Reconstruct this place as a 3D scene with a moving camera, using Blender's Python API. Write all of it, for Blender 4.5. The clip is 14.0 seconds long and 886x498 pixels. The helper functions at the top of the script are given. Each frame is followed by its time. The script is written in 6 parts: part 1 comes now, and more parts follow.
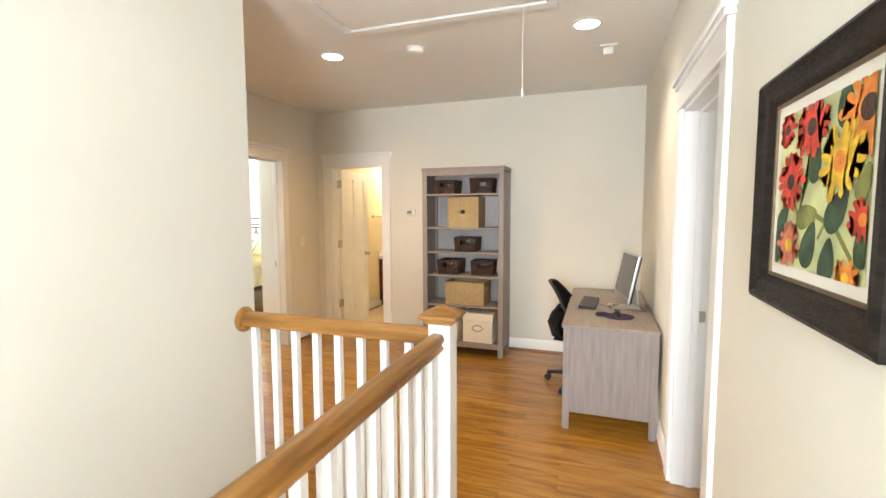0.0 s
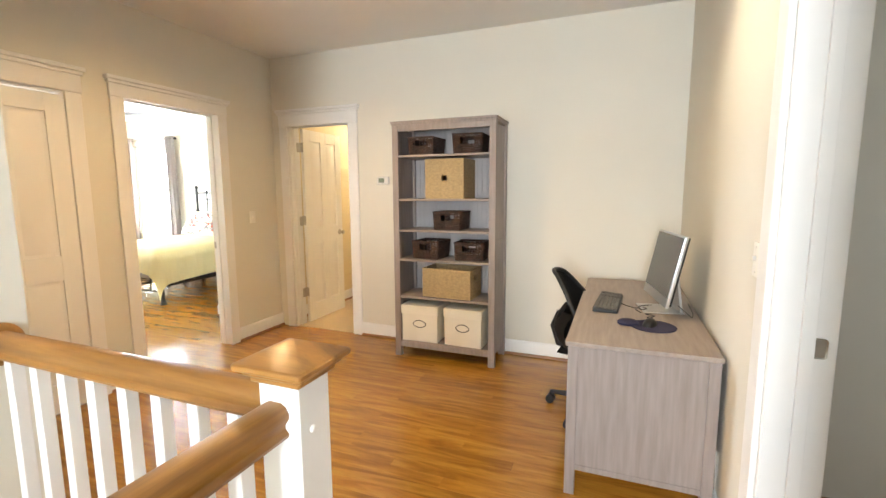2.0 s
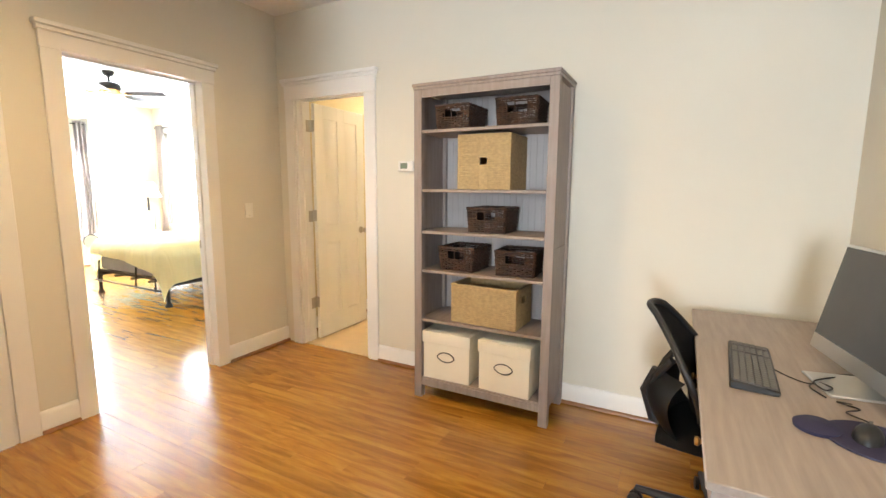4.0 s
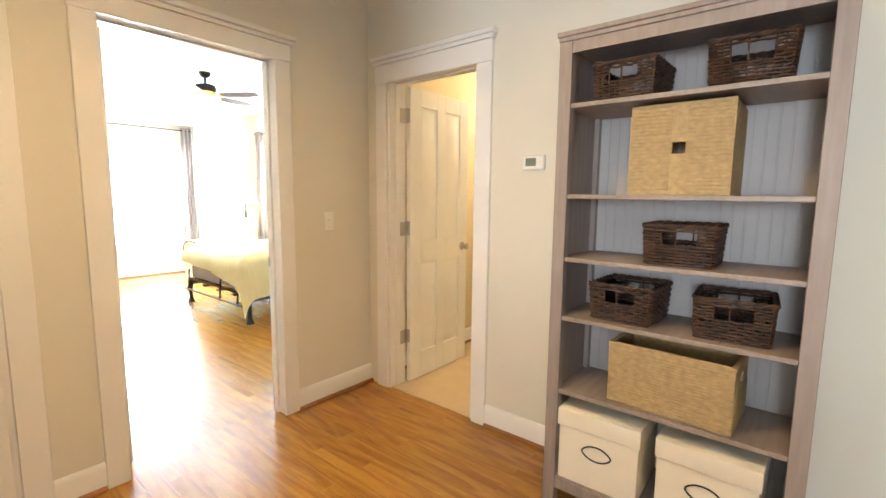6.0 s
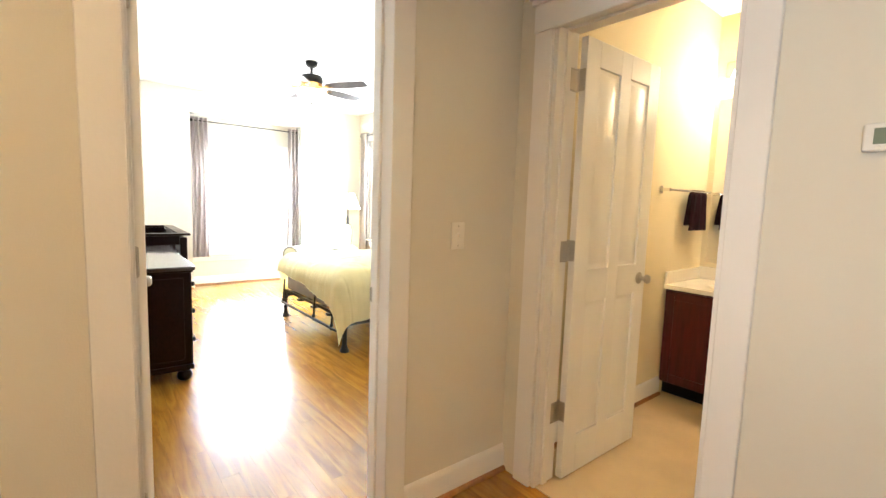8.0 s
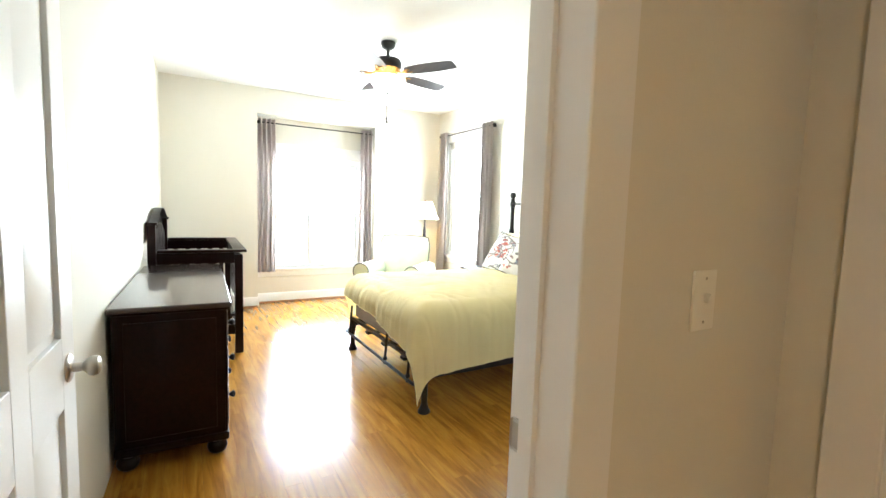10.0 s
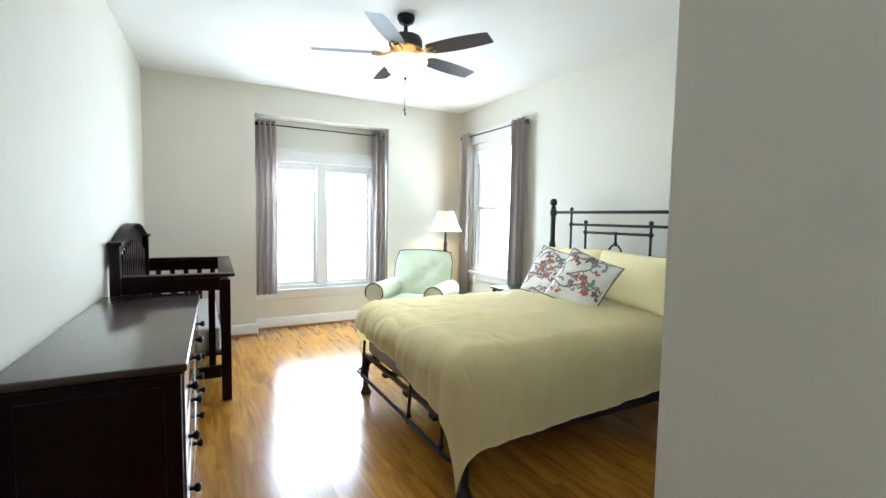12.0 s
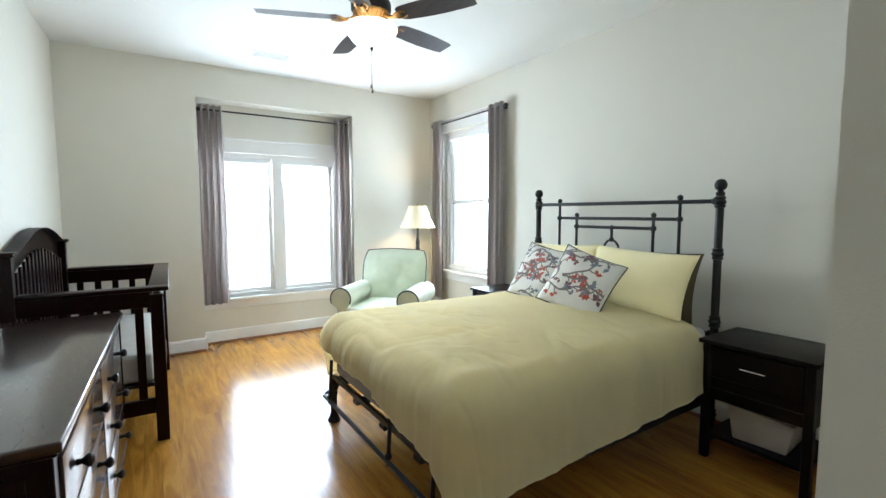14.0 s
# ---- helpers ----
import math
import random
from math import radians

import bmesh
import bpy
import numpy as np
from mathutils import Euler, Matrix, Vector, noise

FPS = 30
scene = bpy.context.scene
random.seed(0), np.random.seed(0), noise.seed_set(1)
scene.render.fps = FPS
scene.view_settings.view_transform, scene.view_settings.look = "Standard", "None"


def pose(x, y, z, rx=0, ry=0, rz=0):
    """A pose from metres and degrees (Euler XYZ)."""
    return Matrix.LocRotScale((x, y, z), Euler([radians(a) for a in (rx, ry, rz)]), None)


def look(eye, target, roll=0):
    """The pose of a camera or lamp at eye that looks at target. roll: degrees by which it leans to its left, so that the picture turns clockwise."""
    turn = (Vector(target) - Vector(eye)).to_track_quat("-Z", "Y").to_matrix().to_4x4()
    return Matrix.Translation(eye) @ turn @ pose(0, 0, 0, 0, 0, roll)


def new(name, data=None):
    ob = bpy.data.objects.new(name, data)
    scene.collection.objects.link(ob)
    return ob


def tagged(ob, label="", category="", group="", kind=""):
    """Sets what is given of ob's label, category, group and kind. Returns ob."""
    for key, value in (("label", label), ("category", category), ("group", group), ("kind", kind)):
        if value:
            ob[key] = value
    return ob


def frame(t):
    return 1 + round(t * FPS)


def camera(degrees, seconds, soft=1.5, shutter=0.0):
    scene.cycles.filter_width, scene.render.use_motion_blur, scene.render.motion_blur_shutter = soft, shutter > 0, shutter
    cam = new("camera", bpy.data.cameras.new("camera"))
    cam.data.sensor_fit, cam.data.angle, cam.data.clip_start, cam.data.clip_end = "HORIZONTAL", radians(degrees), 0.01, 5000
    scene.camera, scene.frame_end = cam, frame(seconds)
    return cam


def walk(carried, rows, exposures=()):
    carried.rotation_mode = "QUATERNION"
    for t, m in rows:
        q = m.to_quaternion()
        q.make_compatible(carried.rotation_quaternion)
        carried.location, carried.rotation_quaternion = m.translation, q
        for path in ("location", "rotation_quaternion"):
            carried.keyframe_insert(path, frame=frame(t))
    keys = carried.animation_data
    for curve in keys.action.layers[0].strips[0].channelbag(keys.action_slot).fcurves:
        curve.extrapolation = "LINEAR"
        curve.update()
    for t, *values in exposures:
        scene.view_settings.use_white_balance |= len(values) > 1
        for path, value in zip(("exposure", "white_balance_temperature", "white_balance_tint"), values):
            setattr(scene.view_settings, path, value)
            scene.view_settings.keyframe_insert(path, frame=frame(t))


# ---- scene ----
cam = camera(89.3, 14.0)
PATH = [
    (0, (0.06, 0.05, 1.525), (-0.592, 1.934, 1.358), -0.2),
    (0.5, (0.032, 0.258, 1.487), (-0.625, 2.136, 1.293), -0.1),
    (1, (0.032, 0.555, 1.462), (-0.636, 2.426, 1.24), -0.0),
    (1.5, (0.032, 0.867, 1.438), (-0.655, 2.73, 1.196), -0.2),
    (2, (0.039, 1.175, 1.416), (-0.685, 3.022, 1.16), -0.3),
    (2.2, (0.032, 1.281, 1.412), (-0.703, 3.123, 1.151), -0.4),
    (4.3, (-0.334, 2.257, 1.369), (-1.31, 3.98, 1.09), 0.3),
    (4.5, (-0.394, 2.336, 1.37), (-1.407, 4.037, 1.089), 0.2),
    (5, (-0.551, 2.503, 1.355), (-1.648, 4.153, 1.085), 0.3),
    (5.5, (-0.72, 2.675, 1.353), (-1.899, 4.271, 1.096), 0.4),
    (6, (-0.907, 2.814, 1.347), (-2.161, 4.353, 1.107), 0.6),
    (6.5, (-1.122, 2.951, 1.337), (-2.446, 4.433, 1.112), 0.9),
    (7, (-1.348, 3.099, 1.326), (-2.751, 4.507, 1.11), 1.2),
    (7.5, (-1.576, 3.219, 1.321), (-3.056, 4.548, 1.109), 1.4),
    (8, (-1.836, 3.322, 1.313), (-3.382, 4.573, 1.109), 1.9),
    (8.5, (-2.078, 3.431, 1.317), (-3.686, 4.603, 1.111), 2.0),
    (8.7, (-2.178, 3.473, 1.317), (-3.805, 4.618, 1.111), 1.9),
    (11, (-3.21, 3.849, 1.343), (-4.965, 4.794, 1.182), 1.9),
    (11.5, (-3.379, 3.893, 1.336), (-5.132, 4.844, 1.187), 1.5),
    (12, (-3.554, 3.967, 1.335), (-5.305, 4.923, 1.197), 1.0),
    (12.5, (-3.702, 4.032, 1.337), (-5.446, 5.001, 1.199), 0.5),
    (13, (-3.839, 4.064, 1.332), (-5.561, 5.072, 1.193), 0.3),
    (13.5, (-3.928, 4.08, 1.338), (-5.623, 5.131, 1.187), 0.1),
    (14, (-3.996, 4.119, 1.341), (-5.667, 5.206, 1.18), -0.1),
]
walk(cam, [(t, look(eye, target, roll)) for t, eye, target, roll in PATH],
     [(0, 0.66, 6300, 10), (2, 0.70, 6300, 10), (5, 0.78, 6200, 10), (6.5, 0.60, 6250, 10), (8.7, 0.30, 6250, 10), (10.8, -0.52, 6000, 5), (12.0, -1.06, 5700, 5), (14, -1.33, 5650, 5)])

# ---- light ----
world = bpy.data.worlds.new("world")
scene.world = world
world.use_nodes = True
_wn = world.node_tree.nodes
_sky = _wn.new("ShaderNodeTexSky")
_sky.sky_type = "NISHITA"
_sky.sun_disc = False
_sky.sun_elevation = radians(54)
_sky.sun_rotation = radians(19)
world.node_tree.links.new(_sky.outputs[0], _wn["Background"].inputs[0])
_wn["Background"].inputs[1].default_value = 0.12

sun = new("sun", bpy.data.lights.new("sun", "SUN"))
sun.data.energy, sun.data.angle, sun.data.color = 5.0, radians(0.5), (1.0, 0.95, 0.86)
sun.matrix_world = look((-7.75, 8.1, 3.38), (-8.1, 7.1, 2.0))


def area(name, eye, target, w, h, watts, color):
    lamp = new(name, bpy.data.lights.new(name, "AREA"))
    lamp.data.shape, lamp.data.size, lamp.data.size_y = "RECTANGLE", w, h
    lamp.data.energy, lamp.data.color = watts, color
    lamp.matrix_world = look(eye, target)
    return lamp


def bulb(name, at, r, watts, color):
    lamp = new(name, bpy.data.lights.new(name, "POINT"))
    lamp.data.shadow_soft_size, lamp.data.energy, lamp.data.color = r, watts, color
    lamp.location = at
    return lamp


def spot(name, at, watts, color, size=120, blend=0.7):
    lamp = new(name, bpy.data.lights.new(name, "SPOT"))
    lamp.data.spot_size, lamp.data.spot_blend, lamp.data.shadow_soft_size = radians(size), blend, 0.06
    lamp.data.energy, lamp.data.color = watts, color
    lamp.matrix_world = look(at, (at[0], at[1], 0), 0)
    return lamp


DAY = (0.86, 0.94, 1.0)
WARM = (1.0, 0.75, 0.44)
area("sky_light_bay", (-9.06, 5.29, 1.22), (-7.0, 5.29, 1.45), 1.05, 1.4, 145, DAY)
area("sky_light_bay_high", (-9.19, 5.29, 1.68), (-6.5, 5.4, 0.3), 1.05, 0.45, 160, DAY)
area("sky_light_side", (-8.1, 7.14, 1.45), (-7.8, 5.6, 1.6), 0.70, 1.5, 85, DAY)
area("sky_light_hall", (-0.075, -2.45, 1.5), (-0.3, 5, 1.2), 0.9, 1.35, 142, (0.86, 0.94, 1.0))
area("sky_light_study", (2.55, 2.3, 1.4), (0, 2.3, 1.3), 1.1, 1.3, 6, DAY)
spot("downlight_lamp_a", (-1.94, 3.2, 2.70), 90, (1.0, 0.63, 0.26), 168, 1.0)
spot("downlight_lamp_b", (-0.04, 3.22, 2.70), 26, WARM)
# Added downlight behind the stair wall, out of view, to brighten the hall
spot("unseen_downlight_lamp", (-2.6, 1.0, 2.70), 24, WARM)
spot("fan_bowl_light", (-6.54, 5.27, 2.25), 105, (1.0, 0.88, 0.70), 125, 1.0)
bulb("lamp_bulb_light", (-8.50, 6.70, 1.30), 0.03, 34, (1.0, 0.66, 0.32))

# ---- materials ----


def mat(name, rgb, rough=0.6, metal=0.0, spread=0.06, scale=8.0, bump=0.05, bscale=60.0, stretch=(1, 1, 1), coat=0.0, rand=0.0, spec=0.5, sheen=0.0, trans=0.0):
    """A surface with two scales of variation: broad mottling of the colour and a fine relief."""
    m = bpy.data.materials.new(name)
    m.use_nodes = True
    t, n = m.node_tree, m.node_tree.nodes
    b = n["Principled BSDF"]
    co = n.new("ShaderNodeTexCoord")
    mp = n.new("ShaderNodeMapping")
    mp.inputs["Scale"].default_value = stretch
    t.links.new(co.outputs["Object"], mp.inputs[0])
    big = n.new("ShaderNodeTexNoise")
    big.inputs["Scale"].default_value, big.inputs["Detail"].default_value = scale, 5
    fine = n.new("ShaderNodeTexNoise")
    fine.inputs["Scale"].default_value, fine.inputs["Detail"].default_value = bscale, 3
    for q in (big, fine):
        t.links.new(mp.outputs[0], q.inputs["Vector"])
    mix = n.new("ShaderNodeMix")
    mix.data_type = "RGBA"
    lo = [max(0.0, c * (1 - spread * 1.6)) for c in rgb]
    hi = [min(1.0, c * (1 + spread)) for c in rgb]
    mix.inputs[6].default_value, mix.inputs[7].default_value = (*lo, 1), (*hi, 1)
    ramp = n.new("ShaderNodeMapRange")
    ramp.inputs[1].default_value, ramp.inputs[2].default_value = 0.3, 0.7
    t.links.new(big.outputs[0], ramp.inputs[0])
    t.links.new(ramp.outputs[0], mix.inputs[0])
    col = mix.outputs[2]
    if rand:
        info = n.new("ShaderNodeObjectInfo")
        hsv = n.new("ShaderNodeHueSaturation")
        rr = n.new("ShaderNodeMapRange")
        rr.inputs[3].default_value, rr.inputs[4].default_value = 1 - rand, 1 + rand
        t.links.new(info.outputs["Random"], rr.inputs[0])
        t.links.new(rr.outputs[0], hsv.inputs["Value"])
        t.links.new(col, hsv.inputs["Color"])
        col = hsv.outputs[0]
    t.links.new(col, b.inputs["Base Color"])
    rg = n.new("ShaderNodeMapRange")
    rg.inputs[3].default_value, rg.inputs[4].default_value = max(0.02, rough - 0.08), min(1, rough + 0.08)
    t.links.new(fine.outputs[0], rg.inputs[0])
    t.links.new(rg.outputs[0], b.inputs["Roughness"])
    b.inputs["Metallic"].default_value = metal
    b.inputs["Specular IOR Level"].default_value = spec
    b.inputs["Coat Weight"].default_value = coat
    b.inputs["Coat Roughness"].default_value = 0.12
    b.inputs["Sheen Weight"].default_value = sheen
    if trans:
        b.inputs["Transmission Weight"].default_value = trans
    if bump:
        bp = n.new("ShaderNodeBump")
        bp.inputs["Strength"].default_value, bp.inputs["Distance"].default_value = bump, 0.01
        t.links.new(fine.outputs[0], bp.inputs["Height"])
        t.links.new(bp.outputs[0], b.inputs["Normal"])
    return m


def oak(name, dark, light, rough, rand, along="x", coat=0.3, stretch=0.07, twist=0.9):
    """Oak with long grain: stretched noise for the figure, a finer one for the pores, each board its own tone."""
    m = bpy.data.materials.new(name)
    m.use_nodes = True
    t, n = m.node_tree, m.node_tree.nodes
    b = n["Principled BSDF"]
    co = n.new("ShaderNodeTexCoord")
    info = n.new("ShaderNodeObjectInfo")
    off = n.new("ShaderNodeVectorMath")
    off.operation = "MULTIPLY_ADD"
    comb = n.new("ShaderNodeCombineXYZ")
    for k in range(3):
        t.links.new(info.outputs["Random"], comb.inputs[k])
    off.inputs[1].default_value = (37.0, 53.0, 19.0)
    t.links.new(comb.outputs[0], off.inputs[0])
    t.links.new(co.outputs["Object"], off.inputs[2])
    mp = n.new("ShaderNodeMapping")
    mp.inputs["Scale"].default_value = {"x": (stretch, 1, 1), "y": (1, stretch, 1), "z": (1, 1, stretch)}[along]
    t.links.new(off.outputs[0], mp.inputs[0])
    fig = n.new("ShaderNodeTexNoise")
    fig.inputs["Scale"].default_value, fig.inputs["Detail"].default_value, fig.inputs["Distortion"].default_value = 16, 5, twist
    pore = n.new("ShaderNodeTexNoise")
    pore.inputs["Scale"].default_value, pore.inputs["Detail"].default_value = 150, 2
    t.links.new(mp.outputs[0], fig.inputs["Vector"])
    t.links.new(mp.outputs[0], pore.inputs["Vector"])
    rp = n.new("ShaderNodeValToRGB")
    rp.color_ramp.elements[0].position, rp.color_ramp.elements[0].color = 0.34, (*dark, 1)
    rp.color_ramp.elements[1].position, rp.color_ramp.elements[1].color = 0.66, (*light, 1)
    t.links.new(fig.outputs[0], rp.inputs[0])
    dk = n.new("ShaderNodeMix")
    dk.data_type, dk.blend_type = "RGBA", "MULTIPLY"
    pr = n.new("ShaderNodeMapRange")
    pr.inputs[1].default_value, pr.inputs[2].default_value, pr.inputs[3].default_value, pr.inputs[4].default_value = 0.35, 0.5, 0.90, 1.0
    t.links.new(pore.outputs[0], pr.inputs[0])
    dk.inputs[0].default_value = 1.0
    t.links.new(rp.outputs[0], dk.inputs[6])
    t.links.new(pr.outputs[0], dk.inputs[7])
    hsv = n.new("ShaderNodeHueSaturation")
    rr = n.new("ShaderNodeMapRange")
    rr.inputs[3].default_value, rr.inputs[4].default_value = 1 - rand, 1 + rand
    t.links.new(info.outputs["Random"], rr.inputs[0])
    t.links.new(rr.outputs[0], hsv.inputs["Value"])
    t.links.new(dk.outputs[2], hsv.inputs["Color"])
    t.links.new(hsv.outputs[0], b.inputs["Base Color"])
    rg = n.new("ShaderNodeMapRange")
    rg.inputs[3].default_value, rg.inputs[4].default_value = rough - 0.006, rough + 0.006
    t.links.new(fig.outputs[0], rg.inputs[0])
    t.links.new(rg.outputs[0], b.inputs["Roughness"])
    b.inputs["Coat Weight"].default_value, b.inputs["Coat Roughness"].default_value = coat, 0.18
    bp = n.new("ShaderNodeBump")
    bp.inputs["Strength"].default_value, bp.inputs["Distance"].default_value = 0.006, 0.003
    t.links.new(pore.outputs[0], bp.inputs["Height"])
    t.links.new(bp.outputs[0], b.inputs["Normal"])
    return m


def glow(name, rgb, power, base=(0.9, 0.9, 0.9)):
    m = bpy.data.materials.new(name)
    m.use_nodes = True
    b = m.node_tree.nodes["Principled BSDF"]
    b.inputs["Base Color"].default_value = (*base, 1)
    b.inputs["Emission Color"].default_value = (*rgb, 1)
    b.inputs["Emission Strength"].default_value = power
    return m


def clear(name, rough=0.0):
    m = bpy.data.materials.new(name)
    m.use_nodes = True
    b = m.node_tree.nodes["Principled BSDF"]
    b.inputs["Transmission Weight"].default_value = 1.0
    b.inputs["Roughness"].default_value = rough
    b.inputs["IOR"].default_value = 1.45
    return m


M_WALL = mat("wall_paint_cream", (0.715, 0.685, 0.60), 0.75, spread=0.02, scale=1.3, bump=0.08, bscale=220)
# Yellower base colour than M_WALL, for the bathroom
M_WALL_BATH = mat("bath_wall_yellow", (0.72, 0.62, 0.40), 0.7, spread=0.02, scale=1.3, bump=0.08, bscale=220)
M_CEIL = mat("ceiling_paint", (0.80, 0.79, 0.76), 0.85, spread=0.02, scale=1.0, bump=0.08, bscale=200)
M_TRIM = mat("white_trim_paint", (0.82, 0.81, 0.79), 0.38, spread=0.02, scale=3, bump=0.03, bscale=90)
M_DOOR = mat("white_door_paint", (0.82, 0.81, 0.78), 0.36, spread=0.02, scale=3, bump=0.04, bscale=110)
M_FLOOR = oak("oak_floor", (0.245, 0.100, 0.012), (0.415, 0.200, 0.027), 0.21, 0.10, "x", 0.2, 0.12, 1.3)
M_FLOOR_GAP = mat("floor_joint", (0.08, 0.035, 0.012), 0.8)
M_RAIL_X = oak("oak_rail", (0.17, 0.068, 0.011), (0.42, 0.20, 0.042), 0.42, 0.0, "x", 0.08)
M_RAIL_Y = oak("oak_rail_long", (0.17, 0.068, 0.011), (0.42, 0.20, 0.042), 0.42, 0.0, "y", 0.08)
M_SHOE = oak("oak_shoe_moulding", (0.20, 0.075, 0.022), (0.32, 0.14, 0.045), 0.35, 0.0, "x")
M_BATHFLOOR = mat("bath_floor_vinyl", (0.54, 0.41, 0.24), 0.4, spread=0.05, scale=6, bump=0.02)
M_GREY = mat("grey_stained_pine", (0.30, 0.25, 0.228), 0.5, spread=0.10, scale=9, bump=0.06, bscale=70, stretch=(6, 6, 0.5))
M_GREY_H = mat("grey_stained_pine_flat", (0.31, 0.255, 0.22), 0.45, spread=0.10, scale=9, bump=0.05, bscale=70, stretch=(6, 0.5, 6))
M_GREY_BACK = mat("pale_grey_back_board", (0.45, 0.425, 0.42), 0.55, spread=0.04, scale=6, bump=0.02)
M_CHERRY = mat("dark_cherry_wood", (0.009, 0.0018, 0.0013), 0.30, spec=0.10, spread=0.25, scale=7, bump=0.03, bscale=80, stretch=(0.6, 6, 6), coat=0.12)
# Paler, glossier copy of M_CHERRY: window sheen put into top and drawer fronts
M_CHERRY_SHEEN = mat("dark_cherry_sheen", (0.020, 0.0060, 0.0048), 0.30, spread=0.2, scale=7, bump=0.0, stretch=(0.6, 6, 6), coat=0.9)
M_VANITY = mat("red_cherry_wood", (0.070, 0.008, 0.006), 0.33, spec=0.25, spread=0.2, scale=7, bump=0.03, stretch=(5, 5, 0.6), coat=0.25)
M_ESPRESSO = mat("espresso_wood", (0.005, 0.0035, 0.003), 0.38, spec=0.12, spread=0.2, scale=7, bump=0.03, coat=0.15)
M_IRON = mat("black_iron", (0.018, 0.017, 0.016), 0.45, metal=0.35, spread=0.25, scale=20, bump=0.1, bscale=150)
M_BLACK = mat("black_plastic", (0.012, 0.012, 0.013), 0.45, spread=0.1, bump=0.04, bscale=300)
M_MESH = mat("black_mesh_fabric", (0.010, 0.010, 0.011), 0.8, bump=0.3, bscale=400)
M_ALU = mat("brushed_aluminium", (0.62, 0.63, 0.64), 0.33, metal=0.9, spread=0.03, bump=0.02, bscale=200)
M_SCREEN = mat("dark_screen_glass", (0.045, 0.047, 0.052), 0.12, spread=0.05, bump=0.0)
M_NICKEL = mat("satin_nickel", (0.50, 0.47, 0.42), 0.32, metal=1.0, spread=0.05, bump=0.02)
M_CHROME = mat("chrome", (0.75, 0.75, 0.75), 0.12, metal=1.0, spread=0.02, bump=0.0)
M_BRASS = mat("antique_brass", (0.36, 0.20, 0.065), 0.38, metal=1.0, spread=0.1, bump=0.03)
M_WHITE = mat("white_plastic", (0.80, 0.79, 0.76), 0.4, spread=0.02, bump=0.0)
M_SWITCH = mat("ivory_plastic", (0.84, 0.82, 0.76), 0.4, spread=0.02, bump=0.0)
M_LCD = mat("lcd_glass", (0.20, 0.24, 0.19), 0.2, spread=0.05, bump=0.0)
M_YELLOW = mat("pale_yellow_cotton", (0.97, 0.87, 0.51), 0.85, spread=0.03, scale=3, bump=0.12, bscale=160, sheen=0.2)
M_BOXSPRING = mat("grey_box_spring_cloth", (0.36, 0.34, 0.33), 0.9, bump=0.1, bscale=200)
M_OLIVE = mat("olive_brown_sham", (0.10, 0.075, 0.035), 0.85, bump=0.1, bscale=200)
M_CUSHION = mat("white_cushion_cotton", (0.80, 0.79, 0.75), 0.9, spread=0.05, bump=0.1, bscale=200)
M_MINT = mat("mint_green_leather", (0.62, 0.665, 0.54), 0.42, spread=0.06, scale=5, bump=0.06, bscale=90)
M_PIPING = mat("dark_piping", (0.03, 0.03, 0.028), 0.6)
M_CURTAIN = mat("taupe_curtain", (0.46, 0.41, 0.39), 0.85, spread=0.06, scale=4, bump=0.1, bscale=260, stretch=(1, 1, 0.3), sheen=0.15)
M_WICKER = mat("brown_willow", (0.060, 0.027, 0.014), 0.55, spread=0.5, scale=30, bump=0.15, bscale=200)
M_BASKET_INSIDE = mat("basket_dark_inside", (0.025, 0.013, 0.009), 0.9)
M_GRASS = mat("seagrass_weave", (0.46, 0.335, 0.165), 0.7, spread=0.12, scale=22, bump=0.4, bscale=90, stretch=(2, 2, 3))
M_CANVAS = mat("cream_canvas", (0.80, 0.75, 0.63), 0.8, spread=0.03, scale=5, bump=0.08, bscale=260)
M_TOWEL = mat("plum_towel", (0.040, 0.011, 0.018), 0.95, spread=0.3, bump=0.5, bscale=180, spec=0.15, sheen=0.03)
M_COUNTER = mat("cultured_marble", (0.78, 0.72, 0.60), 0.18, spread=0.04, scale=4, bump=0.0)
M_FRAME = mat("dark_picture_frame", (0.014, 0.010, 0.008), 0.42, spec=0.2, spread=0.4, scale=14, bump=0.25, bscale=40, stretch=(1, 1, 6))
M_FILLET = mat("bronze_fillet", (0.16, 0.11, 0.06), 0.4, metal=0.5)
M_MAT = mat("picture_mat_board", (0.74, 0.71, 0.64), 0.85, spread=0.01)
M_PAD = mat("navy_mouse_pad", (0.022, 0.020, 0.055), 0.85, bump=0.1, bscale=300)
M_KEYS = mat("grey_keys", (0.10, 0.095, 0.09), 0.5)
M_BLADE = mat("walnut_fan_blade", (0.075, 0.055, 0.055), 0.42, spec=0.35, spread=0.12, scale=8, bump=0.03, stretch=(0.5, 6, 6))
M_MATTRESS = mat("white_mattress_ticking", (0.66, 0.64, 0.60), 0.9, spread=0.04, bump=0.1, bscale=120)
M_GLASS = clear("window_glass")
M_MIRROR = mat("mirror_silver", (0.88, 0.88, 0.87), 0.03, metal=1.0, spread=0.0, bump=0.0)
M_MIRROR.node_tree.nodes["Map Range.001"].inputs[3].default_value = 0.0
M_MIRROR.node_tree.nodes["Map Range.001"].inputs[4].default_value = 0.01
M_BULB = glow("warm_glass_globe", (1.0, 0.79, 0.52), 80.0)
M_BOWL = glow("frosted_bowl_lit", (1.0, 0.88, 0.72), 12.0)
M_SHADE = glow("cream_shade_lit", (1.0, 0.80, 0.52), 0.7, (0.72, 0.64, 0.46))
M_DOWN = glow("downlight_lens", (1.0, 0.90, 0.70), 6.0)
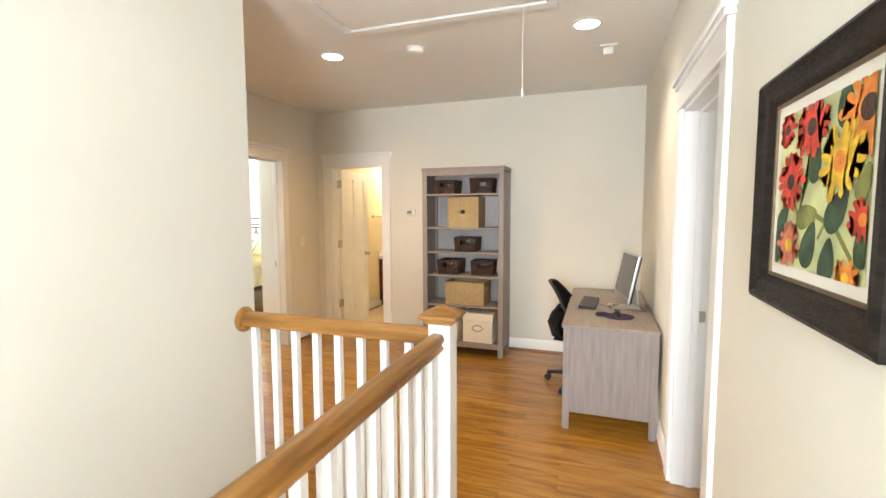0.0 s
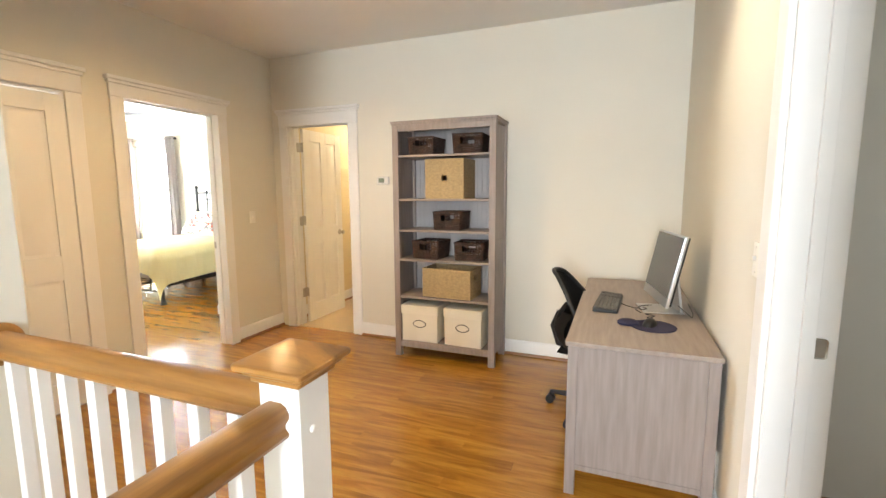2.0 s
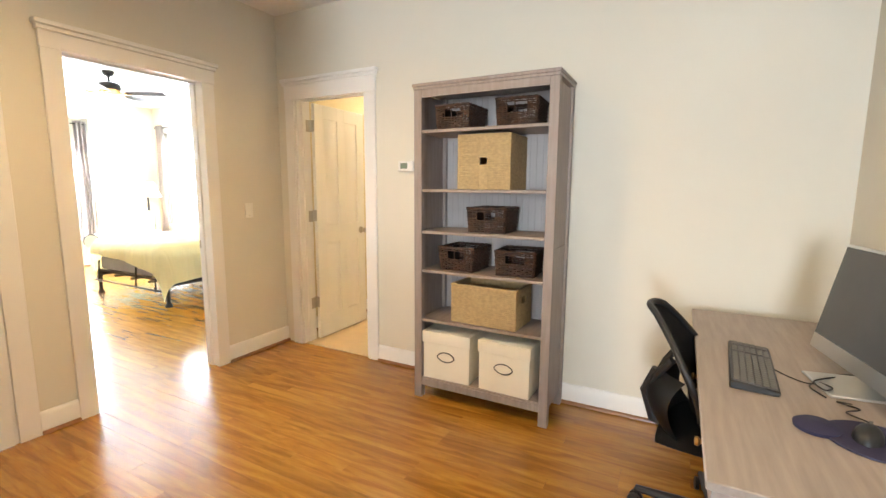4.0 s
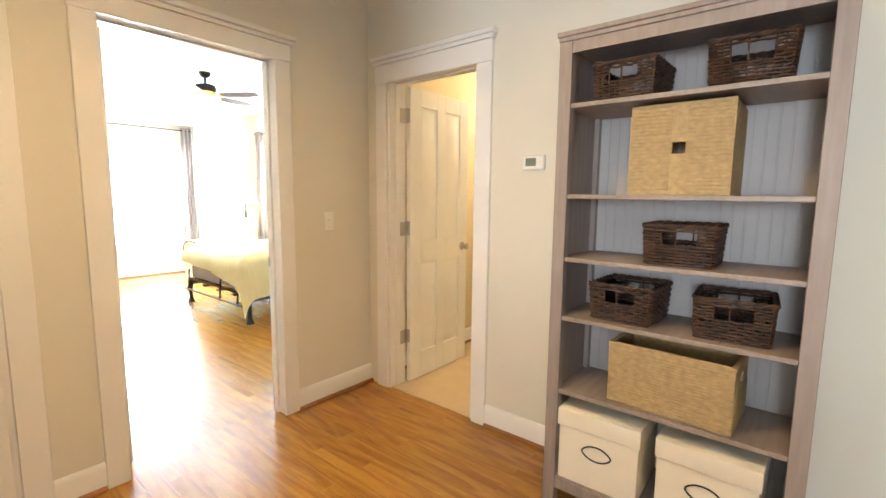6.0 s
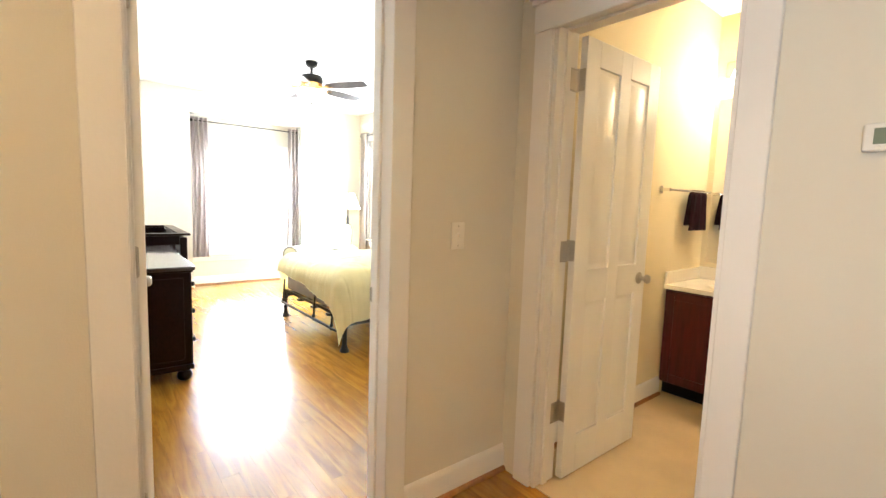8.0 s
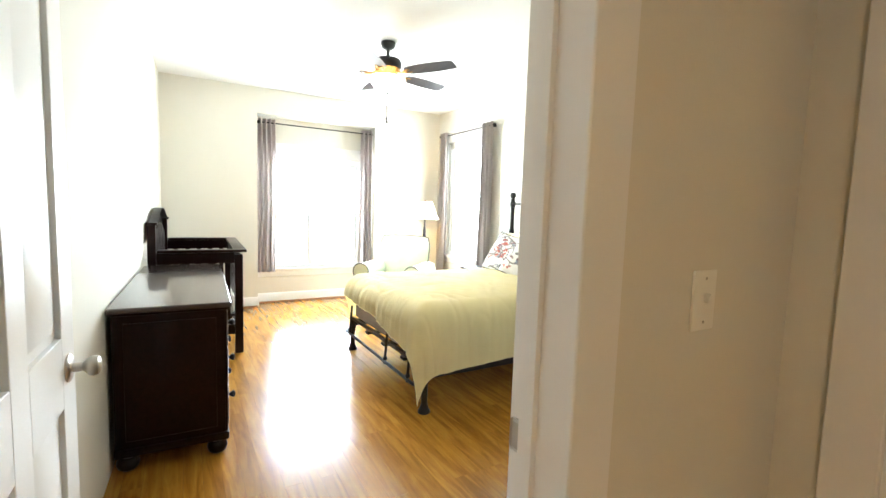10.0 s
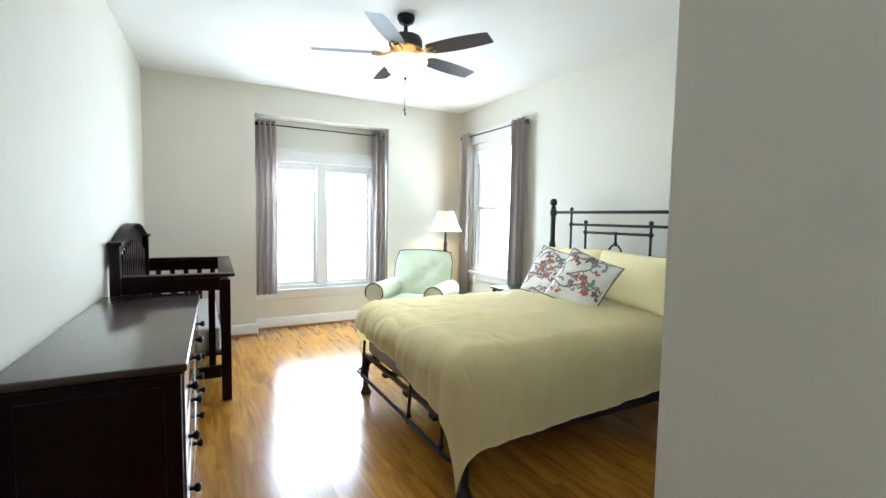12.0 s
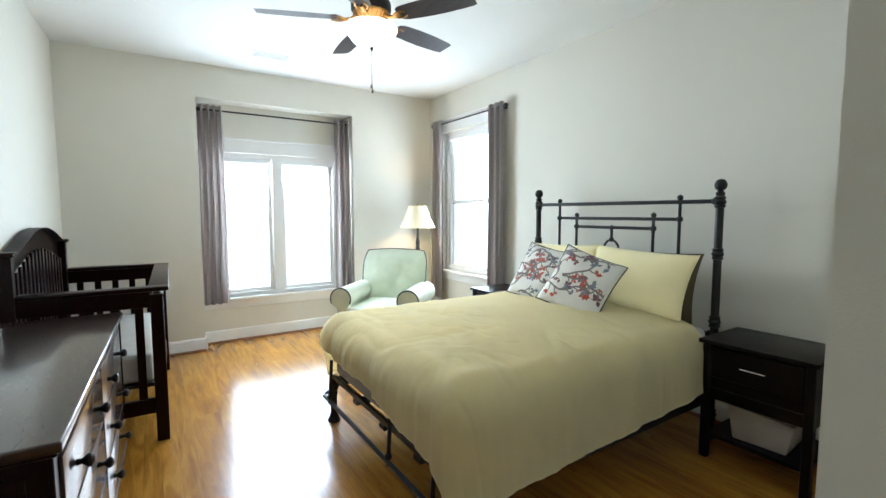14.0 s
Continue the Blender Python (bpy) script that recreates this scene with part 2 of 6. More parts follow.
M_SKYGLOW = glow("outdoor_glow_panel", (0.93, 0.97, 1.0), 6.0, (0, 0, 0))
M_BLIND = mat("white_blind_slat", (0.80, 0.81, 0.81), 0.5, spread=0.01, bump=0.0)

# ---- mesh helpers ----


def box(bm, a, b, bevel=0.0, seg=1):
    """A box between two corners, with its edges rounded off."""
    (x0, y0, z0), (x1, y1, z1) = [min(p, q) for p, q in zip(a, b)], [max(p, q) for p, q in zip(a, b)]
    v = [bm.verts.new(p) for p in ((x0, y0, z0), (x1, y0, z0), (x1, y1, z0), (x0, y1, z0), (x0, y0, z1), (x1, y0, z1), (x1, y1, z1), (x0, y1, z1))]
    f = [bm.faces.new([v[i] for i in q]) for q in ((3, 2, 1, 0), (4, 5, 6, 7), (0, 1, 5, 4), (1, 2, 6, 5), (2, 3, 7, 6), (3, 0, 4, 7))]
    if bevel:
        edges = list({e for q in f for e in q.edges})
        bmesh.ops.bevel(bm, geom=edges, offset=bevel, segments=seg, profile=0.6, affect="EDGES")
    return v


def rod(bm, p, q, r, r2=None, n=10, caps=True):
    """A round bar from p to q, tapering from r to r2."""
    p, q = Vector(p), Vector(q)
    d = (q - p).normalized()
    u = d.orthogonal().normalized()
    w = d.cross(u)
    rings = []
    for c, k in ((p, r), (q, r if r2 is None else r2)):
        rings.append([bm.verts.new(c + k * (math.cos(a) * u + math.sin(a) * w)) for a in [2 * math.pi * i / n for i in range(n)]])
    for i in range(n):
        bm.faces.new((rings[0][i], rings[0][(i + 1) % n], rings[1][(i + 1) % n], rings[1][i]))
    if caps:
        bm.faces.new(rings[0][::-1])
        bm.faces.new(rings[1])


def turned(bm, profile, at=(0, 0, 0), n=20, axis="z"):
    """A turned shape: rows of radius and height round an upright (or level) axis."""
    rings = []
    for r, h in profile:
        ring = []
        for i in range(n):
            a = 2 * math.pi * i / n
            p = (r * math.cos(a), r * math.sin(a), h)
            p = {"z": p, "x": (p[2], p[0], p[1]), "y": (p[1], p[2], p[0])}[axis]
            ring.append(bm.verts.new((at[0] + p[0], at[1] + p[1], at[2] + p[2])))
        rings.append(ring)
    for lo, hi in zip(rings, rings[1:]):
        for i in range(n):
            bm.faces.new((lo[i], lo[(i + 1) % n], hi[(i + 1) % n], hi[i]))
    if profile[0][0] > 1e-4:
        bm.faces.new(rings[0][::-1])
    if profile[-1][0] > 1e-4:
        bm.faces.new(rings[-1])


def tube(bm, pts, r, n=8):
    """A bent bar through points."""
    pts = [Vector(p) for p in pts]
    rings, u = [], None
    for i, p in enumerate(pts):
        d = (pts[min(i + 1, len(pts) - 1)] - pts[max(i - 1, 0)]).normalized()
        u = d.orthogonal().normalized() if u is None else (u - d * u.dot(d)).normalized()
        w = d.cross(u)
        rings.append([bm.verts.new(p + r * (math.cos(a) * u + math.sin(a) * w)) for a in [2 * math.pi * k / n for k in range(n)]])
    for lo, hi in zip(rings, rings[1:]):
        for k in range(n):
            bm.faces.new((lo[k], lo[(k + 1) % n], hi[(k + 1) % n], hi[k]))
    bm.faces.new(rings[0][::-1])
    bm.faces.new(rings[-1])


def swept(bm, profile, a, b, up=(0, 0, 1)):
    """A moulding: a closed profile of (outward, upward) pairs drawn out straight from a to b. Outward is to the right of the way."""
    a, b, up = Vector(a), Vector(b), Vector(up)
    d = (b - a).normalized()
    out = d.cross(up)
    rings = [[bm.verts.new(c + out * s + up * h) for s, h in profile] for c in (a, b)]
    n = len(profile)
    for k in range(n):
        bm.faces.new((rings[0][k], rings[0][(k + 1) % n], rings[1][(k + 1) % n], rings[1][k]))
    bm.faces.new(rings[0][::-1])
    bm.faces.new(rings[1])


def grid(bm, nu, nv, fn):
    """A sheet of nu by nv cells, whose points are fn(u, v) for u, v from 0 to 1."""
    vs = [[bm.verts.new(fn(i / nu, j / nv)) for i in range(nu + 1)] for j in range(nv + 1)]
    for j in range(nv):
        for i in range(nu):
            bm.faces.new((vs[j][i], vs[j][i + 1], vs[j + 1][i + 1], vs[j + 1][i]))
    return vs


def finish(name, bm, material, smooth=None):
    bmesh.ops.recalc_face_normals(bm, faces=bm.faces[:])
    me = bpy.data.meshes.new(name)
    bm.to_mesh(me)
    bm.free()
    me.materials.append(material)
    if smooth:
        for p in me.polygons:
            p.use_smooth = True
        me.set_sharp_from_angle(angle=radians(smooth))
    return me


def part(name, bm, material, parent=None, label="", smooth=40):
    ob = new(name, finish(name, bm, material, smooth))
    if parent:
        ob.parent = parent
    if label:
        ob["label"] = label
    return ob


def thing(name, label, category, at=(0, 0, 0), rz=0.0, group=""):
    ob = new(name)
    ob.empty_display_size = 0.1
    ob.matrix_basis = pose(*at, 0, 0, rz)
    return tagged(ob, label, category, group)


def solid(name, label, category, material, fn, at=(0, 0, 0), rz=0.0, group="", kind="", smooth=40):
    """A thing of one mesh."""
    bm = bmesh.new()
    fn(bm)
    ob = new(name, finish(name, bm, material, smooth))
    ob.matrix_basis = pose(*at, 0, 0, rz)
    return tagged(ob, label, category, group, kind)


def B(*boxes, bevel=0.0, seg=1):
    """A bmesh of boxes."""
    bm = bmesh.new()
    for a, b in boxes:
        box(bm, a, b, bevel, seg)
    return bm

# ---- structure ----
H = 2.74


def wall(name, label, axis, c0, c1, s0, s1, holes=(), z0=0.0, z1=H, material=None):
    """A wall of thickness c0..c1 across its axis, from s0 to s1 along it, with holes (from, to, sill, head)."""
    bm = bmesh.new()

    def put(a, b, lo, hi):
        if b - a > 1e-4 and hi - lo > 1e-4:
            box(bm, (c0, a, lo) if axis == "y" else (a, c0, lo), (c1, b, hi) if axis == "y" else (b, c1, hi))
    at = s0
    for a, b, lo, hi in sorted(holes):
        put(at, a, z0, z1)
        put(a, b, z0, lo)
        put(a, b, hi, z1)
        at = b
    put(at, s1, z0, z1)
    ob = new(name, finish(name, bm, material or M_WALL))
    return tagged(ob, label, "wall", kind="structure")


XA0, XA1 = -3.42, -3.29      # wall between hall and bedroom
YB0, YB1 = 4.92, 5.06        # wall behind the bookcase
XR0, XR1 = 0.475, 0.635      # wall behind the desk
D1 = (3.405, 4.25)           # bedroom door
D3 = (2.30, 3.05)            # closet door
D2 = (-3.10, -2.38)          # bathroom door
DR = (1.93, 2.75)            # study door
HEAD = 2.06
CROWN = 2.225                # top of the hall's door casings

wall("wall_hall_west", "cream painted hall wall with two doorways", "y", XA0, XA1, -2.5, 4.92, [(*D1, 0, 2.11), (*D3, 0, HEAD)])
wall("wall_hall_north", "cream painted wall behind the grey bookcase", "x", YB0, YB1, -3.43, 0.635, [(*D2, 0, 2.09)])
wall("wall_hall_east", "cream painted wall with a doorway beside the desk", "y", XR0, XR1, -2.5, 4.92, [(*DR, 0, HEAD)])
wall("wall_stair", "cream painted wall closing the stairwell", "y", -1.81, -1.69, -2.5, 1.98, z0=-2.8)
wall("wall_hall_south", "plain cream wall with a window behind the landing", "x", -2.64, -2.5, -3.43, 0.635, [(-0.55, 0.40, 0.8, 2.2)])
wall("wall_bath_west", "pale yellow bathroom wall", "y", -3.41, -3.27, 5.06, 7.19, material=M_WALL_BATH)
wall("wall_bath_north", "pale yellow bathroom wall behind the mirror", "x", 7.05, 7.19, -3.27, -1.5, material=M_WALL_BATH)
wall("wall_bath_east", "pale yellow bathroom wall", "y", -1.5, -1.38, 5.06, 7.19, material=M_WALL_BATH)
wall("wall_closet_south", "cream wall beside the bedroom entry", "x", 4.94, 5.05, -4.23, -3.42)
wall("wall_closet_west", "cream closet wall facing the nightstand", "y", -4.23, -4.10, 5.05, 7.10)
wall("wall_bedroom_north", "cream bedroom wall behind the headboard with a window", "x", 7.10, 7.26, -9.25, -4.10, [(-8.55, -7.68, 0.66, 2.28)])
BAY = (4.52, 6.07)
wall("wall_bedroom_west", "cream bedroom wall with a shallow window recess", "y", -9.00, -8.87, 3.2, 7.10, [(*BAY, 0, 2.43)])
wall("wall_bay_back", "cream back of the window recess", "y", -9.23, -9.09, BAY[0] - 0.1, BAY[1] + 0.1, [(4.62, 5.96, 0.46, 1.96)])
wall("wall_bay_left", "cream side of the window recess", "x", BAY[0] - 0.12, BAY[0], -9.09, -9.0)
wall("wall_bay_right", "cream side of the window recess", "x", BAY[1], BAY[1] + 0.12, -9.09, -9.0)
wall("wall_bay_top", "cream soffit of the window recess", "y", -9.09, -9.0, BAY[0], BAY[1], z0=2.43)
bm = bmesh.new()
v = box(bm, (-9.0, 3.2, 0), (-3.42, 3.38, H))
v[2].co.y = v[6].co.y = 3.335
v[3].co.y = v[7].co.y = 3.50
tagged(part("wall_bedroom_south", bm, M_WALL), "cream bedroom wall behind the dresser and crib", "wall", kind="structure")
# the room beyond the hall's side door
wall("wall_study_north", "plain cream wall of the side room", "x", 3.6, 3.72, 0.635, 2.7)
wall("wall_study_south", "plain cream wall of the side room", "x", 0.9, 1.02, 0.635, 2.7)
wall("wall_study_east", "plain cream wall of the side room with a window", "y", 2.6, 2.72, 0.9, 3.72, [(1.7, 2.9, 0.8, 2.2)])


def slab(name, label, category, material, *boxes):
    return tagged(part(name, B(*boxes), material), label, category, kind="structure")


slab("ceiling_hall", "smooth off-white hall ceiling", "ceiling", M_CEIL, ((-3.43, -2.64, H), (0.635, 5.06, H + 0.12)))
slab("ceiling_bedroom", "smooth white bedroom ceiling", "ceiling", M_CEIL, ((-9.23, 3.2, H), (-3.43, 7.26, H + 0.12)))
slab("ceiling_bath", "smooth bathroom ceiling", "ceiling", M_CEIL, ((-3.41, 5.06, H), (-1.38, 7.19, H + 0.12)))
slab("ceiling_study", "plain ceiling of the side room", "ceiling", M_CEIL, ((0.635, 0.9, H), (2.72, 3.72, H + 0.12)))
slab("floor_bath", "beige vinyl bathroom floor", "floor", M_BATHFLOOR, ((-3.27, 5.0, -0.12), (-1.5, 7.05, 0.002)))
slab("floor_study", "oak floor of the side room", "floor", M_FLOOR, ((0.60, 1.02, -0.12), (2.6, 3.6, 0.0)))
slab("wall_stair_fascia", "white fascia under the landing edge", "wall", M_TRIM, ((-1.69, 1.83, -0.35), (-0.53, 1.846, -0.02)), ((-0.546, -2.5, -0.35), (-0.53, 1.83, -0.02)))
slab("wall_stair_lower", "cream walls of the lower stairwell", "wall", M_WALL, ((-1.69, 1.846, -2.8), (-0.4, 1.96, -0.35)), ((-0.53, -2.5, -2.8), (-0.4, 1.846, -0.35)))
slab("floor_stair_bottom", "floor at the foot of the stairs", "floor", M_SHOE, ((-1.81, -2.6, -2.9), (-0.4, 1.96, -2.8)))

# casings, jambs and baseboards


def casing(name, label, axis, face, out, a, b, head=HEAD, w=0.095, w2=None):
    """A door casing on the wall face at `face`, standing out towards `out` (+1 or -1): two legs, a frieze and a capped cornice."""
    root = tagged(thing(name, label, "door casing"), kind="structure")
    w2 = w if w2 is None else w2

    def bx(bm, s0, s1, d0, d1, z0, z1, bev=0.003):
        p, q = face + out * d0, face + out * d1
        box(bm, (p, s0, z0) if axis == "y" else (s0, p, z0), (q, s1, z1) if axis == "y" else (s1, q, z1), bev)
    for s0, s1 in ((a - w, a), (b, b + w2)):
        bm = bmesh.new()
        bx(bm, s0, s1, 0.0, 0.020, 0, head)
        part("leg", bm, M_TRIM, root)
    bm = bmesh.new()
    bx(bm, a - w - 0.004, b + w2 + 0.004, 0.0, 0.024, head, CROWN - 0.05)
    part("frieze", bm, M_TRIM, root)
    bm = bmesh.new()
    bx(bm, a - w - 0.014, b + w2 + 0.014, 0.0, 0.036, CROWN - 0.05, CROWN - 0.028)
    bx(bm, a - w - 0.026, b + w2 + 0.026, 0.0, 0.050, CROWN - 0.028, CROWN, 0.005)
    part("cornice", bm, M_TRIM, root)
    return root


def jamb(name, axis, c0, c1, a, b, head=HEAD, stop=None):
    root = tagged(thing(name, "white painted door jamb", "door jamb"), kind="structure")

    def bx(bm, s0, s1, d0, d1, z0, z1):
        box(bm, (d0, s0, z0) if axis == "y" else (s0, d0, z0), (d1, s1, z1) if axis == "y" else (s1, d1, z1), 0.001)
    t = 0.02
    for s0, s1 in ((a, a + t), (b - t, b)):
        bm = bmesh.new()
        bx(bm, s0, s1, c0 - 0.001, c1 + 0.001, 0, head)
        part("side", bm, M_TRIM, root)
    bm = bmesh.new()
    bx(bm, a + t, b - t, c0 - 0.001, c1 + 0.001, head - t, head)
    part("head", bm, M_TRIM, root)
    if stop:
        for s0, s1 in ((a + t, a + t + 0.012), (b - t - 0.012, b - t)):
            bm = bmesh.new()
            bx(bm, s0, s1, stop, stop + 0.035, 0, head - t)
            part("stop", bm, M_TRIM, root)
        bm = bmesh.new()
        bx(bm, a + t + 0.012, b - t - 0.012, stop, stop + 0.035, head - t - 0.012, head - t)
        part("stop", bm, M_TRIM, root)
    return root


casing("trim_bedroom_door", "white painted door casing with a moulded cornice", "y", XA1, 1, 3.42, 4.225, head=2.085)
casing("trim_closet_door", "white painted closet door casing with a cornice", "y", XA1, 1, *D3)
casing("trim_bathroom_door", "white painted bathroom door casing with a cornice", "x", YB0, -1, *D2)
casing("trim_study_door", "white painted door casing beside the desk", "y", XR0, -1, *DR)
jamb("jamb_bedroom_door", "y", XA0, XA1, *D1, head=2.11, stop=-3.385)
jamb("jamb_closet_door", "y", XA0, XA1, *D3)
jamb("jamb_bathroom_door", "x", YB0, YB1, *D2, head=2.09, stop=4.965)
jamb("jamb_study_door", "y", XR0, XR1, *DR, stop=0.545)

BASE = [(0, 0), (0.016, 0), (0.016, 0.105), (0.011, 0.12), (0.006, 0.128), (0, 0.13)]
SHOE = [(0.016, 0), (0.032, 0), (0.031, 0.008), (0.026, 0.015), (0.016, 0.019)]


def baseboard(label, runs):
    root = tagged(thing("baseboard", label, "baseboard"), kind="structure")
    for a, b in runs:
        bm = bmesh.new()
        swept(bm, BASE, (*a, 0), (*b, 0))
        part("board", bm, M_TRIM, root)
        bm = bmesh.new()
        swept(bm, SHOE, (*a, 0.002), (*b, 0.002))
        part("shoe_moulding", bm, M_SHOE, root, "brown quarter-round shoe moulding")


baseboard("white hall baseboard with a brown shoe moulding", [
    ((XA1, -2.5), (XA1, D3[0] - 0.095)), ((XA1, D3[1] + 0.095), (XA1, 3.325)), ((XA1, 4.32), (XA1, YB0)),
    ((D2[1] + 0.095, YB0), (XR0, YB0)), ((XR0, YB0), (XR0, DR[1] + 0.095)), ((XR0, DR[0] - 0.095), (XR0, -2.5)),
    ((-1.81, 1.98), (-1.81, -2.5)), ((-1.69, 1.98), (-1.81, 1.98))])
baseboard("white bedroom baseboard with a brown shoe moulding", [
    ((-8.87, 3.53), (-8.87, BAY[0])), ((-8.87, BAY[0]), (-9.09, BAY[0])), ((-9.09, BAY[0]), (-9.09, BAY[1])), ((-9.09, BAY[1]), (-8.87, BAY[1])), ((-8.87, BAY[1]), (-8.87, 7.1)),
    ((-8.87, 7.10), (-4.23, 7.10)), ((-4.23, 7.10), (-4.23, 4.94)), ((-4.23, 4.94), (-3.42, 4.94)), ((-3.42, 4.94), (-3.42, D1[1] + 0.02))])
baseboard("white bathroom baseboard", [((-3.27, 5.06), (-3.27, 6.50))])

# ---- windows and doors ----


def window(name, label, at, rz, w, z0, z1, mullion=False, blind=0.0, apron=True, hung=True):
    """A window in local axes: x along the wall, y into the room; `at` is the middle of the opening on the room's face."""
    root = tagged(thing(name, label, "window", at, rz), kind="structure")
    h = w / 2
    bm = bmesh.new()
    for a, b in (((-h, -0.13, z0), (-h + 0.045, -0.02, z1)), ((h - 0.045, -0.13, z0), (h, -0.02, z1)), ((-h + 0.045, -0.13, z1 - 0.045), (h - 0.045, -0.02, z1)), ((-h + 0.045, -0.13, z0), (h - 0.045, -0.02, z0 + 0.04))):
        box(bm, a, b, 0.003)
    part("window_frame", bm, M_TRIM, root)
    bays = [(-h + 0.045, h - 0.045)]
    if mullion:
        bm = B(((-0.055, -0.12, z0 + 0.04), (0.055, 0.004, z1 - 0.045)), bevel=0.004)
        part("mullion", bm, M_TRIM, root)
        bays = [(-h + 0.045, -0.055), (0.055, h - 0.045)]
    mid = (z0 + z1) / 2
    for a, b in bays:
        for lo, hi, d in (((z0 + 0.04, mid + 0.02, -0.07), (mid - 0.02, z1 - 0.045, -0.105)) if hung else ((z0 + 0.04, z1 - 0.045, -0.09),)):
            bm = bmesh.new()
            t = 0.032
            for p, q in (((a, d, lo), (a + t, d + 0.03, hi)), ((b - t, d, lo), (b, d + 0.03, hi)), ((a + t, d, lo), (b - t, d + 0.03, lo + t)), ((a + t, d, hi - t), (b - t, d + 0.03, hi))):
                box(bm, p, q, 0.002)
            sash = part("sash", bm, M_TRIM, root)
            pane = part("pane", B(((a + t - 0.005, d + 0.012, lo + t - 0.005), (b - t + 0.005, d + 0.016, hi - t + 0.005))), M_GLASS, sash)
            pane.visible_shadow = False
    # casing, stool and apron on the room side
    for s in (-1, 1):
        part("casing_leg", B(((s * h, 0.0, z0), (s * (h + 0.085), 0.018, z1)), bevel=0.003), M_TRIM, root)
    part("casing_head", B(((-h - 0.09, 0.0, z1), (h + 0.09, 0.022, z1 + 0.13)), ((-h - 0.105, 0.0, z1 + 0.13), (h + 0.105, 0.038, z1 + 0.15)), bevel=0.003), M_TRIM, root)
    part("window_sill", B(((-h - 0.11, -0.02, z0 - 0.03), (h + 0.11, 0.05, z0)), bevel=0.006, seg=2), M_TRIM, root)
    if apron:
        part("apron", B(((-h - 0.085, 0.0, z0 - 0.11), (h + 0.085, 0.016, z0 - 0.03)), bevel=0.003), M_TRIM, root)
    if blind:
        for a, b in bays:
            bm = B(((a + 0.004, -0.062, z1 - 0.09), (b - 0.004, -0.022, z1 - 0.045)), bevel=0.003)
            head = part("blind_headrail", bm, M_BLIND, root)
            bm = bmesh.new()
            k = int(blind / 0.02)
            for i in range(k):
                z = z1 - 0.1 - i * 0.02
                v = box(bm, (a + 0.006, -0.055, z), (b - 0.006, -0.03, z + 0.002))
            part("blind_slats", bm, M_BLIND, head)
    return root


window("window_1", "white double window with a centre mullion and bright daylight", (-9.09, 5.29, 0), -90, 1.34, 0.46, 1.96, True, 0.06, hung=False)
window("window_2", "white sash window with bright daylight beside the corner", (-8.115, 7.10, 0), 180, 0.87, 0.66, 2.28, False, 0.16)
window("window_3", "white sash window at the end of the landing", (-0.075, -2.5, 0), 0, 0.95, 0.8, 2.2)
window("window_4", "white sash window of the side room", (2.6, 2.3, 0), 90, 1.2, 0.8, 2.2)


def hinge(root, at, wide, axis="y", d=1):
    """A butt hinge: two leaves and a knuckle, standing on a jamb."""
    x, y, z = at
    bm = bmesh.new()
    if axis == "y":
        box(bm, (x, y, z - 0.045), (x + wide, y + d * 0.003, z + 0.045), 0.001)
        rod(bm, (x, y + d * 0.005, z - 0.047), (x, y + d * 0.005, z + 0.047), 0.006, n=10)
    else:
        box(bm, (x, y, z - 0.045), (x + d * 0.003, y + wide, z + 0.045), 0.001)
        rod(bm, (x + d * 0.005, y, z - 0.047), (x + d * 0.005, y, z + 0.047), 0.006, n=10)
    part("hinge", bm, M_NICKEL, root, "satin nickel hinge")


